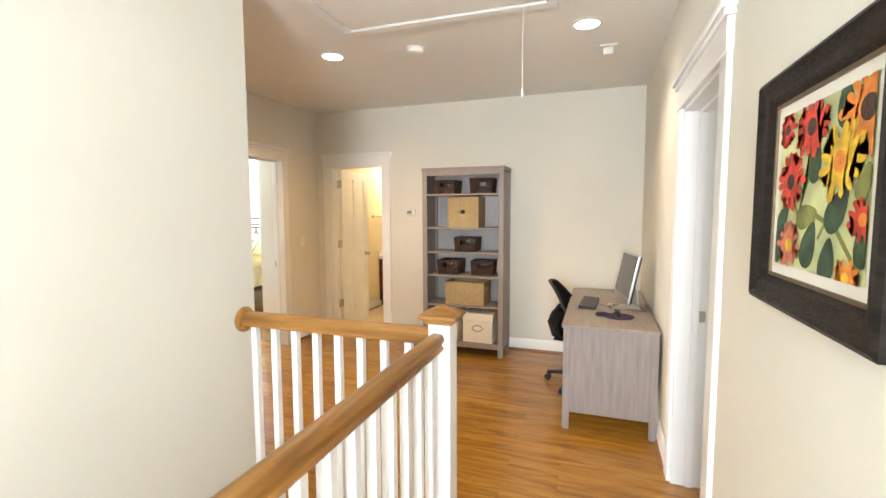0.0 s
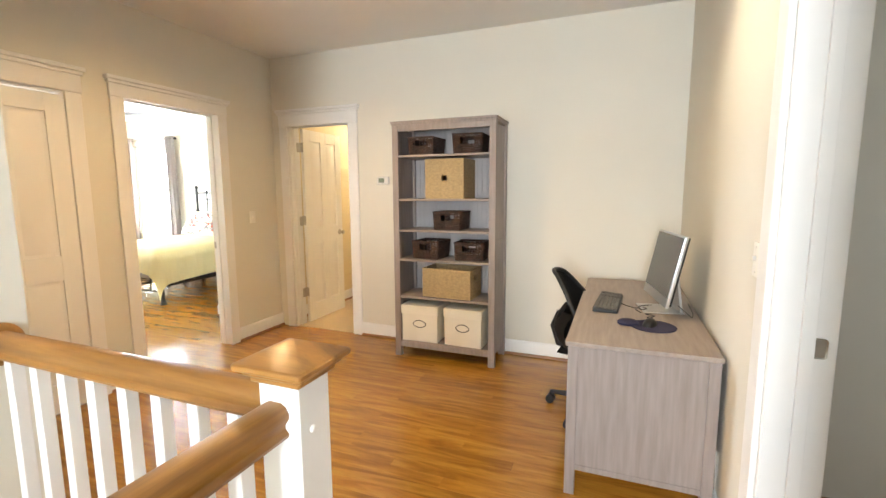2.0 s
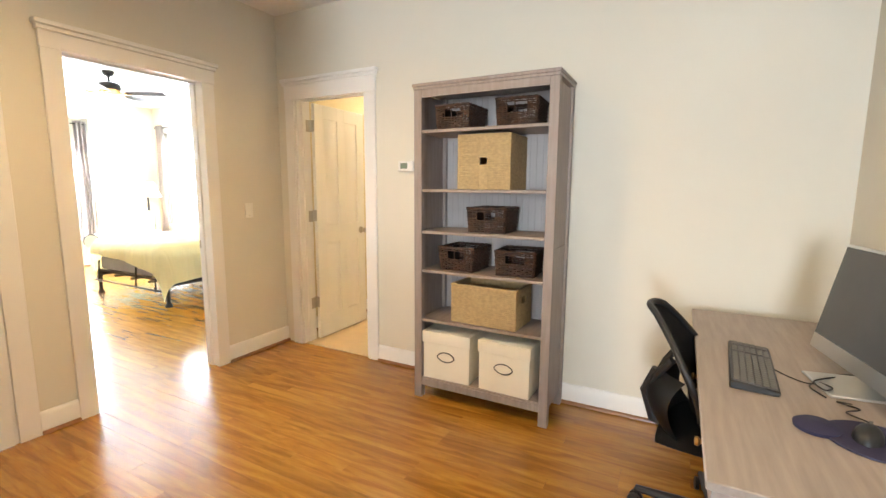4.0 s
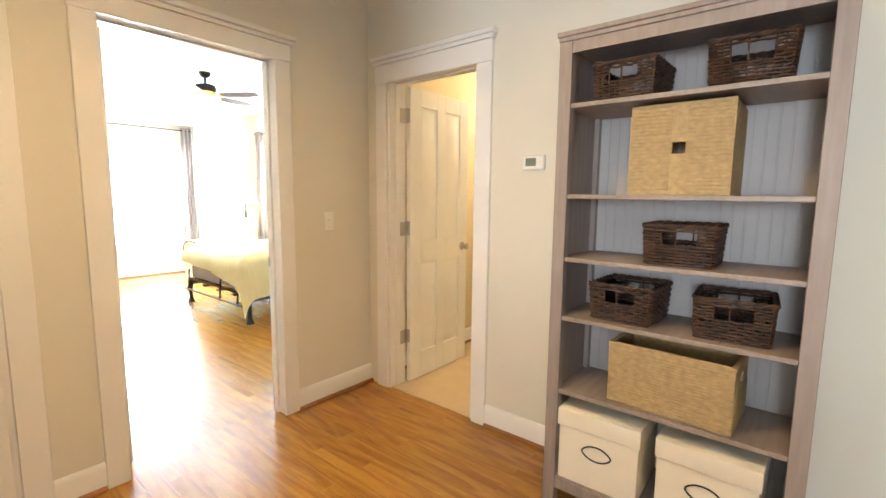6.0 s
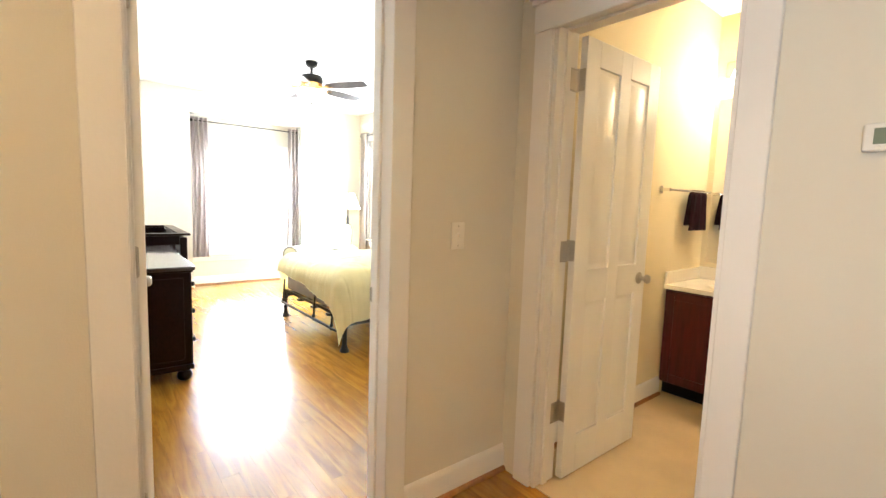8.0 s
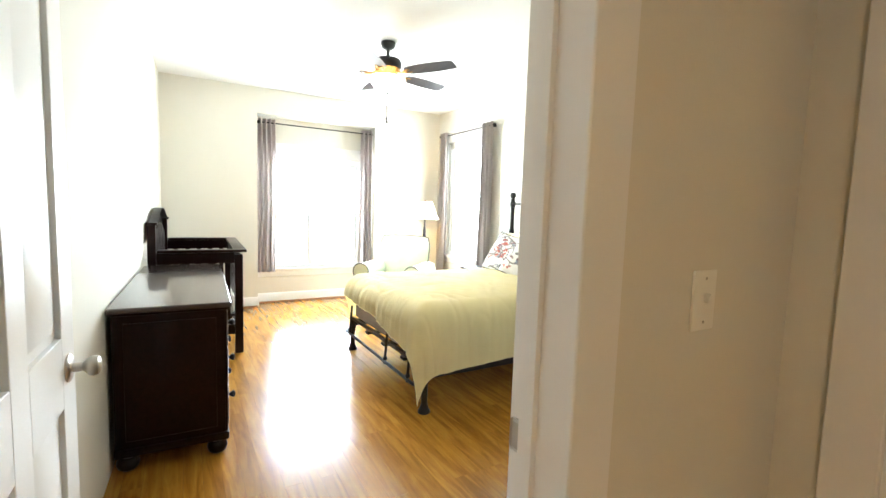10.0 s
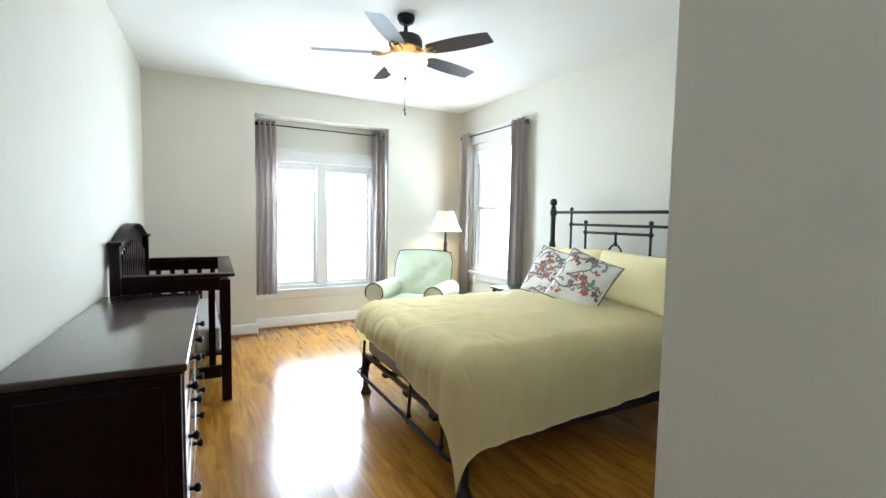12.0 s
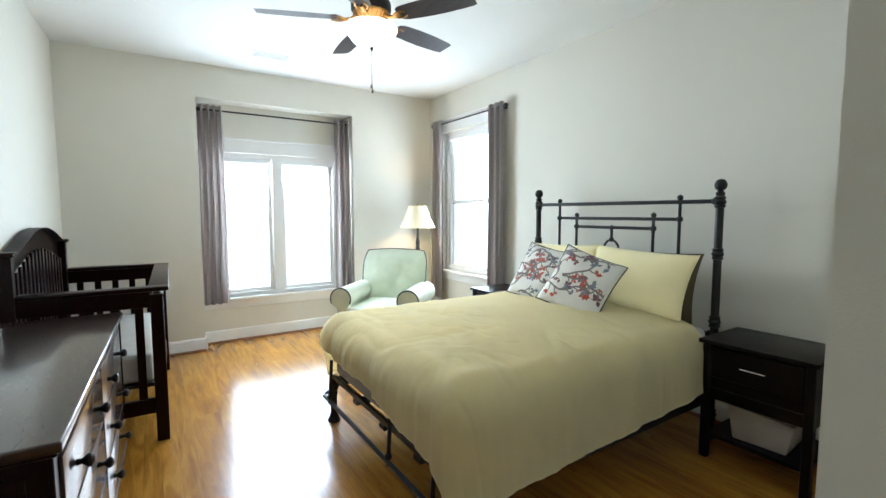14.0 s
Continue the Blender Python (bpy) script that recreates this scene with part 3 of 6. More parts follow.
def door_leaf(name, label, w, h, at, rz, knob_at=None, flip=1):
    """A four-panel door in local axes: hinged at the origin, x along the leaf, thickness in y from 0 to 0.035."""
    root = tagged(thing(name, label, "door", at, rz), kind="structure")
    t, s = 0.035, 0.105
    rails = [(0.0, 0.20), (0.86, 1.02), (h - 0.115, h)]
    bm = bmesh.new()
    for a, b in ((0.0, s), (w / 2 - 0.045, w / 2 + 0.045), (w - s, w)):
        box(bm, (a, 0, 0.008), (b, t, h), 0.0015)
    for z0, z1 in rails:
        for a, b in ((s, w / 2 - 0.045), (w / 2 + 0.045, w - s)):
            box(bm, (a, 0, max(z0, 0.008)), (b, t, z1), 0.0015)
    part("frame", bm, M_DOOR, root)
    for z0, z1 in ((0.20, 0.86), (1.02, h - 0.115)):
        for a, b in ((s, w / 2 - 0.045), (w / 2 + 0.045, w - s)):
            bm = bmesh.new()
            box(bm, (a - 0.004, 0.011, z0 - 0.004), (b + 0.004, t - 0.011, z1 + 0.004))
            for y0, y1 in ((0.004, 0.011), (t - 0.011, t - 0.004)):
                v = box(bm, (a + 0.02, y0, z0 + 0.02), (b - 0.02, y1, z1 - 0.02))
                out = [q for q in v if abs(q.co.y - (y0 if y0 < 0.01 else y1)) < 1e-5]
                cx, cz = (a + b) / 2, (z0 + z1) / 2
                for q in out:
                    q.co.x += 0.022 if q.co.x < cx else -0.022
                    q.co.z += 0.022 if q.co.z < cz else -0.022
            part("panel", bm, M_DOOR, root)
    for side in (-1, 1):
        y = 0 if side < 0 else t
        bm = bmesh.new()
        turned(bm, [(0.0, 0.0), (0.032, 0.0), (0.032, 0.004), (0.026, 0.008), (0.011, 0.010), (0.010, 0.028), (0.016, 0.034), (0.022, 0.040), (0.024, 0.049), (0.021, 0.058), (0.011, 0.063), (0.0, 0.064)], n=20, axis="y")
        for q in bm.verts:
            q.co = (q.co.x + w - 0.065, y + side * q.co.y, q.co.z + 0.94)
        part("knob", bm, M_NICKEL, root, "round satin metal knob")
    part("latch_plate", B(((w, t / 2 - 0.012, 0.91), (w + 0.002, t / 2 + 0.012, 0.97))), M_NICKEL, root)
    return root


d2 = door_leaf("door_2", "white four-panel bathroom door standing open", 0.66, 2.055, (-3.038, 5.070, 0.004), 90)
for z in (0.34, 1.11, 1.87):
    part("hinge", B(((-0.003, 0.003, z - 0.048), (0.0, 0.037, z + 0.048)), bevel=0.001), M_NICKEL, d2, "satin nickel hinge leaf")
    bm = bmesh.new()
    rod(bm, (-0.004, 0.040, z - 0.050), (-0.004, 0.040, z + 0.050), 0.006, n=10)
    part("hinge_pin", bm, M_NICKEL, d2)
d1 = door_leaf("door_1", "white four-panel bedroom door folded back against the wall", 0.735, 2.07, (-3.424, 3.468, 0), 178.6)
d3 = door_leaf("door_3", "white four-panel closet door, closed", 0.705, 2.03, (-3.293, 3.028, 0), 270)
for z in (0.28, 1.10, 1.87):
    hinge(d3, (0.0, -0.002, z), 0.025, d=-1)


def jamb_plates(label, boxes):
    root = tagged(thing("trim_hardware", label, "hinge"), kind="structure")
    for a, b in boxes:
        part("plate", B((a, b), bevel=0.006), M_NICKEL, root)


jamb_plates("satin nickel hinge leaves on the bedroom jamb", [((-3.424, 3.418, z - 0.048), (-3.412, 3.450, z + 0.048)) for z in (0.34, 1.11, 1.87)])
jamb_plates("satin nickel hinge leaves on the bathroom jamb", [((-3.0805, 4.995, z - 0.048), (-3.076, 5.066, z + 0.048)) for z in (0.34, 1.11, 1.87)])
jamb_plates("satin nickel strike plate on the study jamb", [((0.575, 2.726, 0.93), (0.612, 2.7305, 0.99))])
jamb_plates("satin nickel strike plate on the bedroom jamb", [((-3.415, 4.2255, 0.905), (-3.388, 4.231, 0.965))])

# glowing panels added outside the bedroom windows, standing in for overexposed daylight
tagged(part("backdrop", B(((-14.6, -4, -3), (-14.5, 14, 7))), M_SKYGLOW), "glowing panel added outside the window in place of overexposed daylight", "backdrop", kind="structure")
tagged(part("backdrop", B(((-14.5, 13.9, -3), (0, 14, 7))), M_SKYGLOW), "glowing panel added outside the side window in place of overexposed daylight", "backdrop", kind="structure")
slab("ground", "pale ground outside the house", "ground", M_CEIL, ((-400, -400, -3.2), (400, 400, -3.0)))

# ---- hall: stair guard ----
guard = thing("stair_guard_rail", "oak handrail on square white balusters round the stairwell", "railing")
RAIL = [(-0.030, 0.0), (0.030, 0.0), (0.033, 0.008), (0.024, 0.018), (0.024, 0.026), (0.034, 0.040), (0.034, 0.052), (0.027, 0.064), (0.014, 0.071), (-0.014, 0.071), (-0.027, 0.064), (-0.034, 0.052), (-0.034, 0.040), (-0.024, 0.026), (-0.024, 0.018), (-0.033, 0.008)]
bm = bmesh.new()
swept(bm, RAIL, (-1.668, 1.90, 0.935), (-0.635, 1.90, 0.935))
part("handrail", bm, M_RAIL_X, guard, "honey oak moulded handrail")
bm = bmesh.new()
swept(bm, RAIL, (-0.592, -2.4, 0.925), (-0.592, 1.850, 0.925))
part("handrail", bm, M_RAIL_Y, guard, "honey oak moulded handrail")
bm = bmesh.new()
turned(bm, [(0.0, 0.0), (0.066, 0.0), (0.066, 0.010), (0.060, 0.017), (0.050, 0.021), (0.0, 0.022)], (-1.69, 1.90, 0.965), n=28, axis="x")
part("rosette", bm, M_RAIL_X, guard, "round oak wall rosette")
for i in range(8):
    x = -1.615 + i * 0.124
    part("baluster", B(((x - 0.017, 1.883, 0.0), (x + 0.017, 1.917, 0.936)), bevel=0.002), M_TRIM, guard)
for i in range(32):
    y = 1.755 - i * 0.124
    part("baluster", B(((-0.609, y - 0.017, 0.0), (-0.575, y + 0.017, 0.926)), bevel=0.002), M_TRIM, guard)
newel = thing("newel_post", "white square newel post with an oak pyramid cap", "newel post", (-0.583, 1.90, 0))
part("post", B(((-0.05, -0.05, 0), (0.05, 0.05, 1.035)), bevel=0.003), M_TRIM, newel)
bm = bmesh.new()
box(bm, (-0.062, -0.062, 1.035), (0.062, 0.062, 1.050), 0.004)
box(bm, (-0.073, -0.073, 1.050), (0.073, 0.073, 1.062), 0.004)
box(bm, (-0.086, -0.086, 1.062), (0.086, 0.086, 1.078), 0.004)
v = box(bm, (-0.083, -0.083, 1.078), (0.083, 0.083, 1.112))
for q in v[4:]:
    q.co.x *= 0.06
    q.co.y *= 0.06
part("cap", bm, M_RAIL_X, newel, "oak pyramid cap")
bm = bmesh.new()
turned(bm, [(0.0, 0.0), (0.009, 0.0), (0.007, 0.004), (0.0, 0.006)], (0.05, -0.01, 0.93), n=12, axis="x")
part("plug", bm, M_TRIM, newel)

stairs = tagged(thing("stairs", "oak treads going down the stairwell", "stairs"), kind="structure")
for i in range(14):
    y, z = 1.0 - i * 0.26, -0.19 * (i + 1)
    if y < -2.4:
        break
    part("tread", B(((-1.69, y - 0.02, z - 0.03), (-0.53, y + 0.26, z)), bevel=0.004), M_FLOOR, stairs)
    part("riser", B(((-1.69, y + 0.235, z - 0.0), (-0.53, y + 0.25, z + 0.16))), M_TRIM, stairs)
part("landing", B(((-1.69, 1.262, -0.21), (-0.546, 1.83, -0.18))), M_FLOOR, stairs)

# ---- hall: bookcase and what stands in it ----
bc = thing("bookcase", "tall grey-brown stained wooden bookcase with five open shelves", "bookcase", (-1.2845, 4.72, 0))
HW, F, K = 0.4405, -0.185, 0.185     # half width, front and back
for s in (-1, 1):
    for y0 in (F, K - 0.045):
        bm = B(((s * HW, y0, 0), (s * (HW - 0.052), y0 + 0.045, 1.945)), bevel=0.002)
        part("post", bm, M_GREY, bc)
    part("side_panel", B(((s * (HW - 0.012), F + 0.045, 0.09), (s * (HW - 0.030), K - 0.045, 1.93))), M_GREY, bc)
    part("side_rail", B(((s * (HW - 0.006), F + 0.045, 0.98), (s * (HW - 0.012), K - 0.045, 1.03))), M_GREY, bc)
part("top", B(((-HW - 0.008, F - 0.010, 1.962), (HW + 0.008, K, 1.980)), ((-HW - 0.003, F - 0.004, 1.945), (HW + 0.003, K - 0.002, 1.962)), bevel=0.002), M_GREY, bc)
part("top_rail", B(((-HW + 0.052, F + 0.004, 1.90), (HW - 0.052, F + 0.022, 1.945))), M_GREY, bc)
part("bottom_rail", B(((-HW + 0.052, F + 0.004, 0.085), (HW - 0.052, F + 0.022, 0.128))), M_GREY, bc)
part("back_board", B(((-HW + 0.03, K - 0.016, 0.09), (HW - 0.03, K - 0.008, 1.945))), M_GREY_BACK, bc, "pale grey beaded back board")
for i in range(20):
    x = -HW + 0.05 + i * (2 * HW - 0.1) / 19
    part("bead", B(((x - 0.0035, K - 0.019, 0.141), (x + 0.0035, K - 0.015, 1.94)), bevel=0.001), M_GREY_BACK, bc)
for z in (0.140, 0.531, 0.850, 1.097, 1.354, 1.710):
    part("shelf", B(((-HW + 0.031, F + 0.012, z - 0.018), (HW - 0.031, K - 0.0195, z)), bevel=0.0015), M_GREY_H, bc)


def woven_basket(name, label, w, d, h, at, rz, group):
    """A willow basket: upright stakes with strands that pass in front of and behind them by turns, a rolled rim and two hand-holes."""
    root = thing(name, label, "basket", at, rz, group)
    rng = random.Random(int(at[0] * 1000) + int(at[2] * 100))

    def edge(s, z):
        k = 0.93 + 0.07 * z / h
        a, b = w / 2 * k, d / 2 * k
        per = [(-a, -b), (a, -b), (a, b), (-a, b), (-a, -b)]
        lens = [2 * a, 2 * b, 2 * a, 2 * b]
        q = s * sum(lens)
        for (x0, y0), (x1, y1), ln in zip(per, per[1:], lens):
            if q <= ln + 1e-9:
                u = q / ln
                nx, ny = (y1 - y0) / ln, -(x1 - x0) / ln
                return x0 + (x1 - x0) * u, y0 + (y1 - y0) * u, nx, ny
            q -= ln
        return per[0][0], per[0][1], 0, -1
    n = 2 * int(round((w + d) / 0.024))
    hole = 0.052
    bm = bmesh.new()
    for i in range(n):
        x, y, nx, ny = edge((i + 0.5) / n, 0)
        x1, y1, _, _ = edge((i + 0.5) / n, h)
        front = abs(ny) > 0.5 and abs(x1) < hole and abs(abs(x1) - 0.0) > 0.010
        if front:
            zc = h * 0.52
            rod(bm, (x, y, 0.004), (x + (x1 - x) * zc / h, y + (y1 - y) * zc / h, zc), 0.0032, n=5, caps=False)
        else:
            rod(bm, (x, y, 0.004), (x1, y1, h - 0.004), 0.0032, n=5, caps=False)
    tagged(part("stakes", bm, M_WICKER, root), kind="stuff")
    bm = bmesh.new()
    rows = int(h / 0.0105)
    for r in range(rows):
        z = 0.006 + r * (h - 0.012) / (rows - 1)
        gap = h * 0.52 < z < h * 0.84
        m = n * 2
        ring = []
        for i in range(m + 1):
            x, y, nx, ny = edge((i % m) / m, z)
            o = 0.0042 * math.cos(math.pi * i / 2 + math.pi * (r % 2) + 0.8) + rng.uniform(-0.0012, 0.0012)
            p = Vector((x + nx * o, y + ny * o, z + rng.uniform(-0.0018, 0.0018)))
            if gap and abs(ny) > 0.5 and abs(x) < hole:
                if len(ring) > 1:
                    tube(bm, ring, 0.0046, 5)
                ring = []
                continue
            ring.append(p)
        if len(ring) > 1:
            tube(bm, ring, 0.0046, 5)
    tagged(part("weave", bm, M_WICKER, root), kind="stuff")
    bm = bmesh.new()
    for k in (0, 1):
        pts = []
        for i in range(97):
            x, y, nx, ny = edge((i % 96) / 96, h)
            a = i * 0.9 + k * math.pi
            pts.append((x + nx * 0.005 * math.cos(a), y + ny * 0.005 * math.cos(a), h + 0.004 * math.sin(a)))
        tube(bm, pts, 0.0055, 6)
    part("rim", bm, M_WICKER, root)
    k = 0.92
    # bottom and end sheets, coloured darker than the weave
    bm = bmesh.new()
    box(bm, (-w / 2 * k, -d / 2 * k, 0.0), (w / 2 * k, d / 2 * k, 0.006))
    for s in (-1, 1):
        v = box(bm, (s * (w / 2 * k - 0.008), -d / 2 * k + 0.008, 0.006), (s * (w / 2 * k - 0.012), d / 2 * k - 0.008, h - 0.01))
        for q in v:
            if q.co.z > h / 2:
                q.co.x += s * w / 2 * 0.06
    part("base", bm, M_BASKET_INSIDE, root, "plain sheets inside the basket, darker than the willow")
    return root


BASKETS = ((-1.49, 1.710, 0.225, 0.140, -2), (-1.10, 1.710, 0.240, 0.150, 3), (-1.268, 1.097, 0.240, 0.145, 1), (-1.455, 0.850, 0.240, 0.145, -3), (-1.09, 0.850, 0.238, 0.145, 4))
for x, z, w, h, rz in BASKETS:
    woven_basket("wicker_basket", "dark brown woven willow basket with hand-holes on a shelf", w, 0.25, h, (x, 4.715, z + 0.001), rz, "willow baskets in the bookcase")

cube = thing("storage_cube", "square tan seagrass box with a square finger hole", "storage box", (-1.285, 4.74, 1.355))
HH, WW = 0.322, 0.166
bm = bmesh.new()
for a, b in (((-WW, -0.155, 0), (WW, -0.147, 0.145)), ((-WW, -0.155, 0.185), (WW, -0.147, HH)), ((-WW, -0.155, 0.145), (-0.022, -0.147, 0.185)), ((0.022, -0.155, 0.145), (WW, -0.147, 0.185))):
    box(bm, a, b, 0.001)
part("front", bm, M_GRASS, cube)
part("shell", B(((-WW, -0.147, 0), (-WW + 0.008, 0.155, HH)), ((WW - 0.008, -0.147, 0), (WW, 0.155, HH)), ((-WW + 0.008, 0.147, 0), (WW - 0.008, 0.155, HH)), ((-WW + 0.008, -0.147, 0), (WW - 0.008, 0.147, 0.008)), bevel=0.003), M_GRASS, cube)
for i in range(24):
    for x0, x1 in ((-WW + 0.006, -0.026), (0.026, WW - 0.006)):
        part("cane_row", B(((x0, -0.158, 0.006 + i * 0.0132), (x1, -0.1555, 0.0165 + i * 0.0132)), bevel=0.001), M_GRASS, cube)

tote = thing("seagrass_basket", "open rectangular tan seagrass basket with hand-holes", "basket", (-1.262, 4.70, 0.532), -3)
a, b, h = 0.215, 0.13, 0.235
bm = bmesh.new()
box(bm, (-a, -b, 0), (a, -b + 0.012, h), 0.003)
box(bm, (-a, b - 0.012, 0), (a, b, h), 0.003)
for s in (-1, 1):
    x0, x1 = s * a, s * (a - 0.012)
    box(bm, (x0, -b + 0.012, 0), (x1, b - 0.012, 0.15), 0.002)
    box(bm, (x0, -b + 0.012, 0.19), (x1, b - 0.012, h), 0.002)
    for y0, y1 in ((-b + 0.012, -0.035), (0.035, b - 0.012)):
        box(bm, (x0, y0, 0.15), (x1, y1, 0.19), 0.001)
box(bm, (-a + 0.012, -b + 0.012, 0), (a - 0.012, b - 0.012, 0.008))
part("body", bm, M_GRASS, tote)
part("rim", B(((-a - 0.004, -b - 0.004, h - 0.004), (a + 0.004, -b + 0.014, h + 0.010)), ((-a - 0.004, b - 0.014, h - 0.004), (a + 0.004, b + 0.004, h + 0.010)), ((-a - 0.004, -b + 0.014, h - 0.004), (-a + 0.014, b - 0.014, h + 0.010)), ((a - 0.014, -b + 0.014, h - 0.004), (a + 0.004, b - 0.014, h + 0.010)), bevel=0.004, seg=2), M_GRASS, tote)
for i in range(19):
    part("woven_row", B(((-a, -b - 0.0025, 0.006 + i * 0.0115), (a, -b + 0.001, 0.0145 + i * 0.0115)), bevel=0.0012), M_GRASS, tote)
for i in range(12):
    part("woven_row", B(((a - 0.001, -b, 0.006 + i * 0.0115), (a + 0.0025, b, 0.0145 + i * 0.0115)), bevel=0.0012), M_GRASS, tote)


def lidded_box(at, rz):
    root = thing("canvas_storage_box", "cream canvas storage box with lid and oval label ring", "storage box", at, rz, "cream boxes on the bottom shelf")
    part("body", B(((-0.160, -0.165, 0), (0.160, 0.165, 0.272)), bevel=0.004, seg=2), M_CANVAS, root)
    part("lid", B(((-0.167, -0.172, 0.238), (0.167, 0.172, 0.312)), bevel=0.005, seg=2), M_CANVAS, root)
    bm = bmesh.new()
    tube(bm, [(0.052 * math.cos(t) * (1 + 0.12 * abs(math.cos(t)) ** 6), -0.167, 0.155 + 0.031 * math.sin(t)) for t in [2 * math.pi * i / 40 for i in range(41)]], 0.0032, 6)
    part("label_ring", bm, M_IRON, root, "dark oval metal label holder")
    return root


lidded_box((-1.507, 4.715, 0.141), 1.5)
lidded_box((-1.112, 4.715, 0.141), -2)

# ---- hall: desk ----
desk = thing("desk", "grey-brown stained wooden desk standing against the wall", "desk", (0.155, 3.98, 0))
DX0, DX1, DY0, DY1 = -0.305, 0.300, -0.78, 0.78
part("desktop", B(((DX0 - 0.012, DY0 - 0.012, 0.722), (DX1 + 0.006, DY1 + 0.012, 0.745)), bevel=0.003), M_GREY_H, desk)
for y in (DY0, DY1 - 0.045):
    for x in (DX0, DX1 - 0.045):
        part("leg", B(((x, y, 0), (x + 0.045, y + 0.045, 0.722)), bevel=0.002), M_GREY, desk)
for y in (DY0 + 0.008, DY1 - 0.026):
    part("end_panel", B(((DX0 + 0.045, y, 0.125), (DX1 - 0.045, y + 0.018, 0.722))), M_GREY, desk)
    part("panel_batten", B(((DX0 + 0.045, y - 0.004, 0.125), (DX1 - 0.045, y + 0.022, 0.15))), M_GREY, desk)
part("back_panel", B(((DX1 - 0.03, DY0 + 0.045, 0.30), (DX1 - 0.012, DY1 - 0.045, 0.722))), M_GREY, desk)
part("apron", B(((DX0 + 0.012, DY0 + 0.045, 0.625), (DX0 + 0.03, DY1 - 0.045, 0.722))), M_GREY, desk)
for y0, y1 in ((DY0 + 0.06, -0.26), (-0.24, 0.24), (0.26, DY1 - 0.06)):
    dr = part("drawer_front", B(((DX0 + 0.004, y0, 0.635), (DX0 + 0.012, y1, 0.715)), bevel=0.002), M_GREY, desk)
    bm = bmesh.new()
    turned(bm, [(0.0, 0.0), (0.006, 0.0), (0.006, -0.012), (0.014, -0.018), (0.012, -0.026), (0.0, -0.028)], (DX0 + 0.004, (y0 + y1) / 2, 0.675), n=14, axis="x")
    part("knob", bm, M_BRASS, dr)

mon = thing("desktop_computer", "thin aluminium all-in-one desktop computer with a dark screen", "computer", (0.245, 3.925, 0.745), 10)
bm = B(((-0.008, -0.235, 0.062), (0.012, 0.235, 0.435)), bevel=0.006, seg=2)
for q in bm.verts:
    q.co.x += (q.co.z - 0.05) * 0.205
part("case", bm, M_ALU, mon, "thin aluminium casing")
bm = B(((-0.0105, -0.225, 0.115), (-0.0085, 0.225, 0.427)))
for q in bm.verts:
    q.co.x += (q.co.z - 0.05) * 0.205
part("screen", bm, M_SCREEN, mon, "dark glossy screen")
bm = B(((0.013, -0.231, 0.068), (0.022, 0.231, 0.43)), bevel=0.004)
for q in bm.verts:
    q.co.x += (q.co.z - 0.05) * 0.205
part("rear_shell", bm, M_BLACK, mon, "black rear shell")
bm = bmesh.new()
v = box(bm, (0.02, -0.09, 0.006), (0.032, 0.09, 0.30), 0)
for q in v:
    q.co.x += 0.095 if q.co.z < 0.2 else 0.052
part("stand_neck", bm, M_ALU, mon)
part("foot", B(((-0.075, -0.10, 0.0), (0.135, 0.10, 0.008)), bevel=0.003), M_ALU, mon)

kb = thing("keyboard", "dark grey computer keyboard on the desk", "keyboard", (0.005, 3.965, 0.745), 86)
bm = B(((-0.222, -0.066, 0.0), (0.222, 0.066, 0.017)), bevel=0.004)
for q in bm.verts:
    if q.co.y > 0 and q.co.z > 0.008:
        q.co.z += 0.010
part("body", bm, M_BLACK, kb)
key_mesh = finish("key", B(((0, 0, 0), (0.0165, 0.0165, 0.006)), bevel=0.0012), M_KEYS)
space_mesh = finish("key", B(((0, 0, 0), (0.094, 0.0165, 0.006)), bevel=0.0012), M_KEYS)
for r in range(6):
    for c in range(22):
        if (r == 0 and 5 <= c <= 8) or (c in (15, 19)):
            continue
        x, y = -0.213 + c * 0.0194, -0.058 + r * 0.0195
        key = new("key", space_mesh if r == 0 and c == 4 else key_mesh)
        key.location = (x, y, 0.0165 + (y + 0.066) / 0.132 * 0.010)
        key.parent = kb

pad = solid("mouse_pad", "dark blue mouse pad with a rounded wrist rest", "mouse pad", M_PAD, lambda bm: (turned(bm, [(0.0, 0.0), (0.105, 0.0), (0.107, 0.003), (0.105, 0.005), (0.0, 0.005)], (0.03, 0, 0), n=32), turned(bm, [(0.0, 0.0), (0.05, 0.0), (0.052, 0.010), (0.04, 0.018), (0.0, 0.021)], (-0.085, 0.015, 0), n=24)), (0.19, 3.555, 0.7455), 0)
mouse = thing("computer_mouse", "small black computer mouse on the mouse pad", "mouse", (0.205, 3.56, 0.7512), 70)
bm = bmesh.new()
bmesh.ops.create_uvsphere(bm, u_segments=20, v_segments=12, radius=1)
for q in bm.verts:
    q.co = (q.co.x * 0.055, q.co.y * 0.031, max(0.0, q.co.z) * 0.034)
part("body", bm, M_BLACK, mouse)
bm = bmesh.new()
rod(bm, (0.028, -0.004, 0.030), (0.028, 0.004, 0.030), 0.006, n=12)
part("wheel", bm, M_KEYS, mouse)


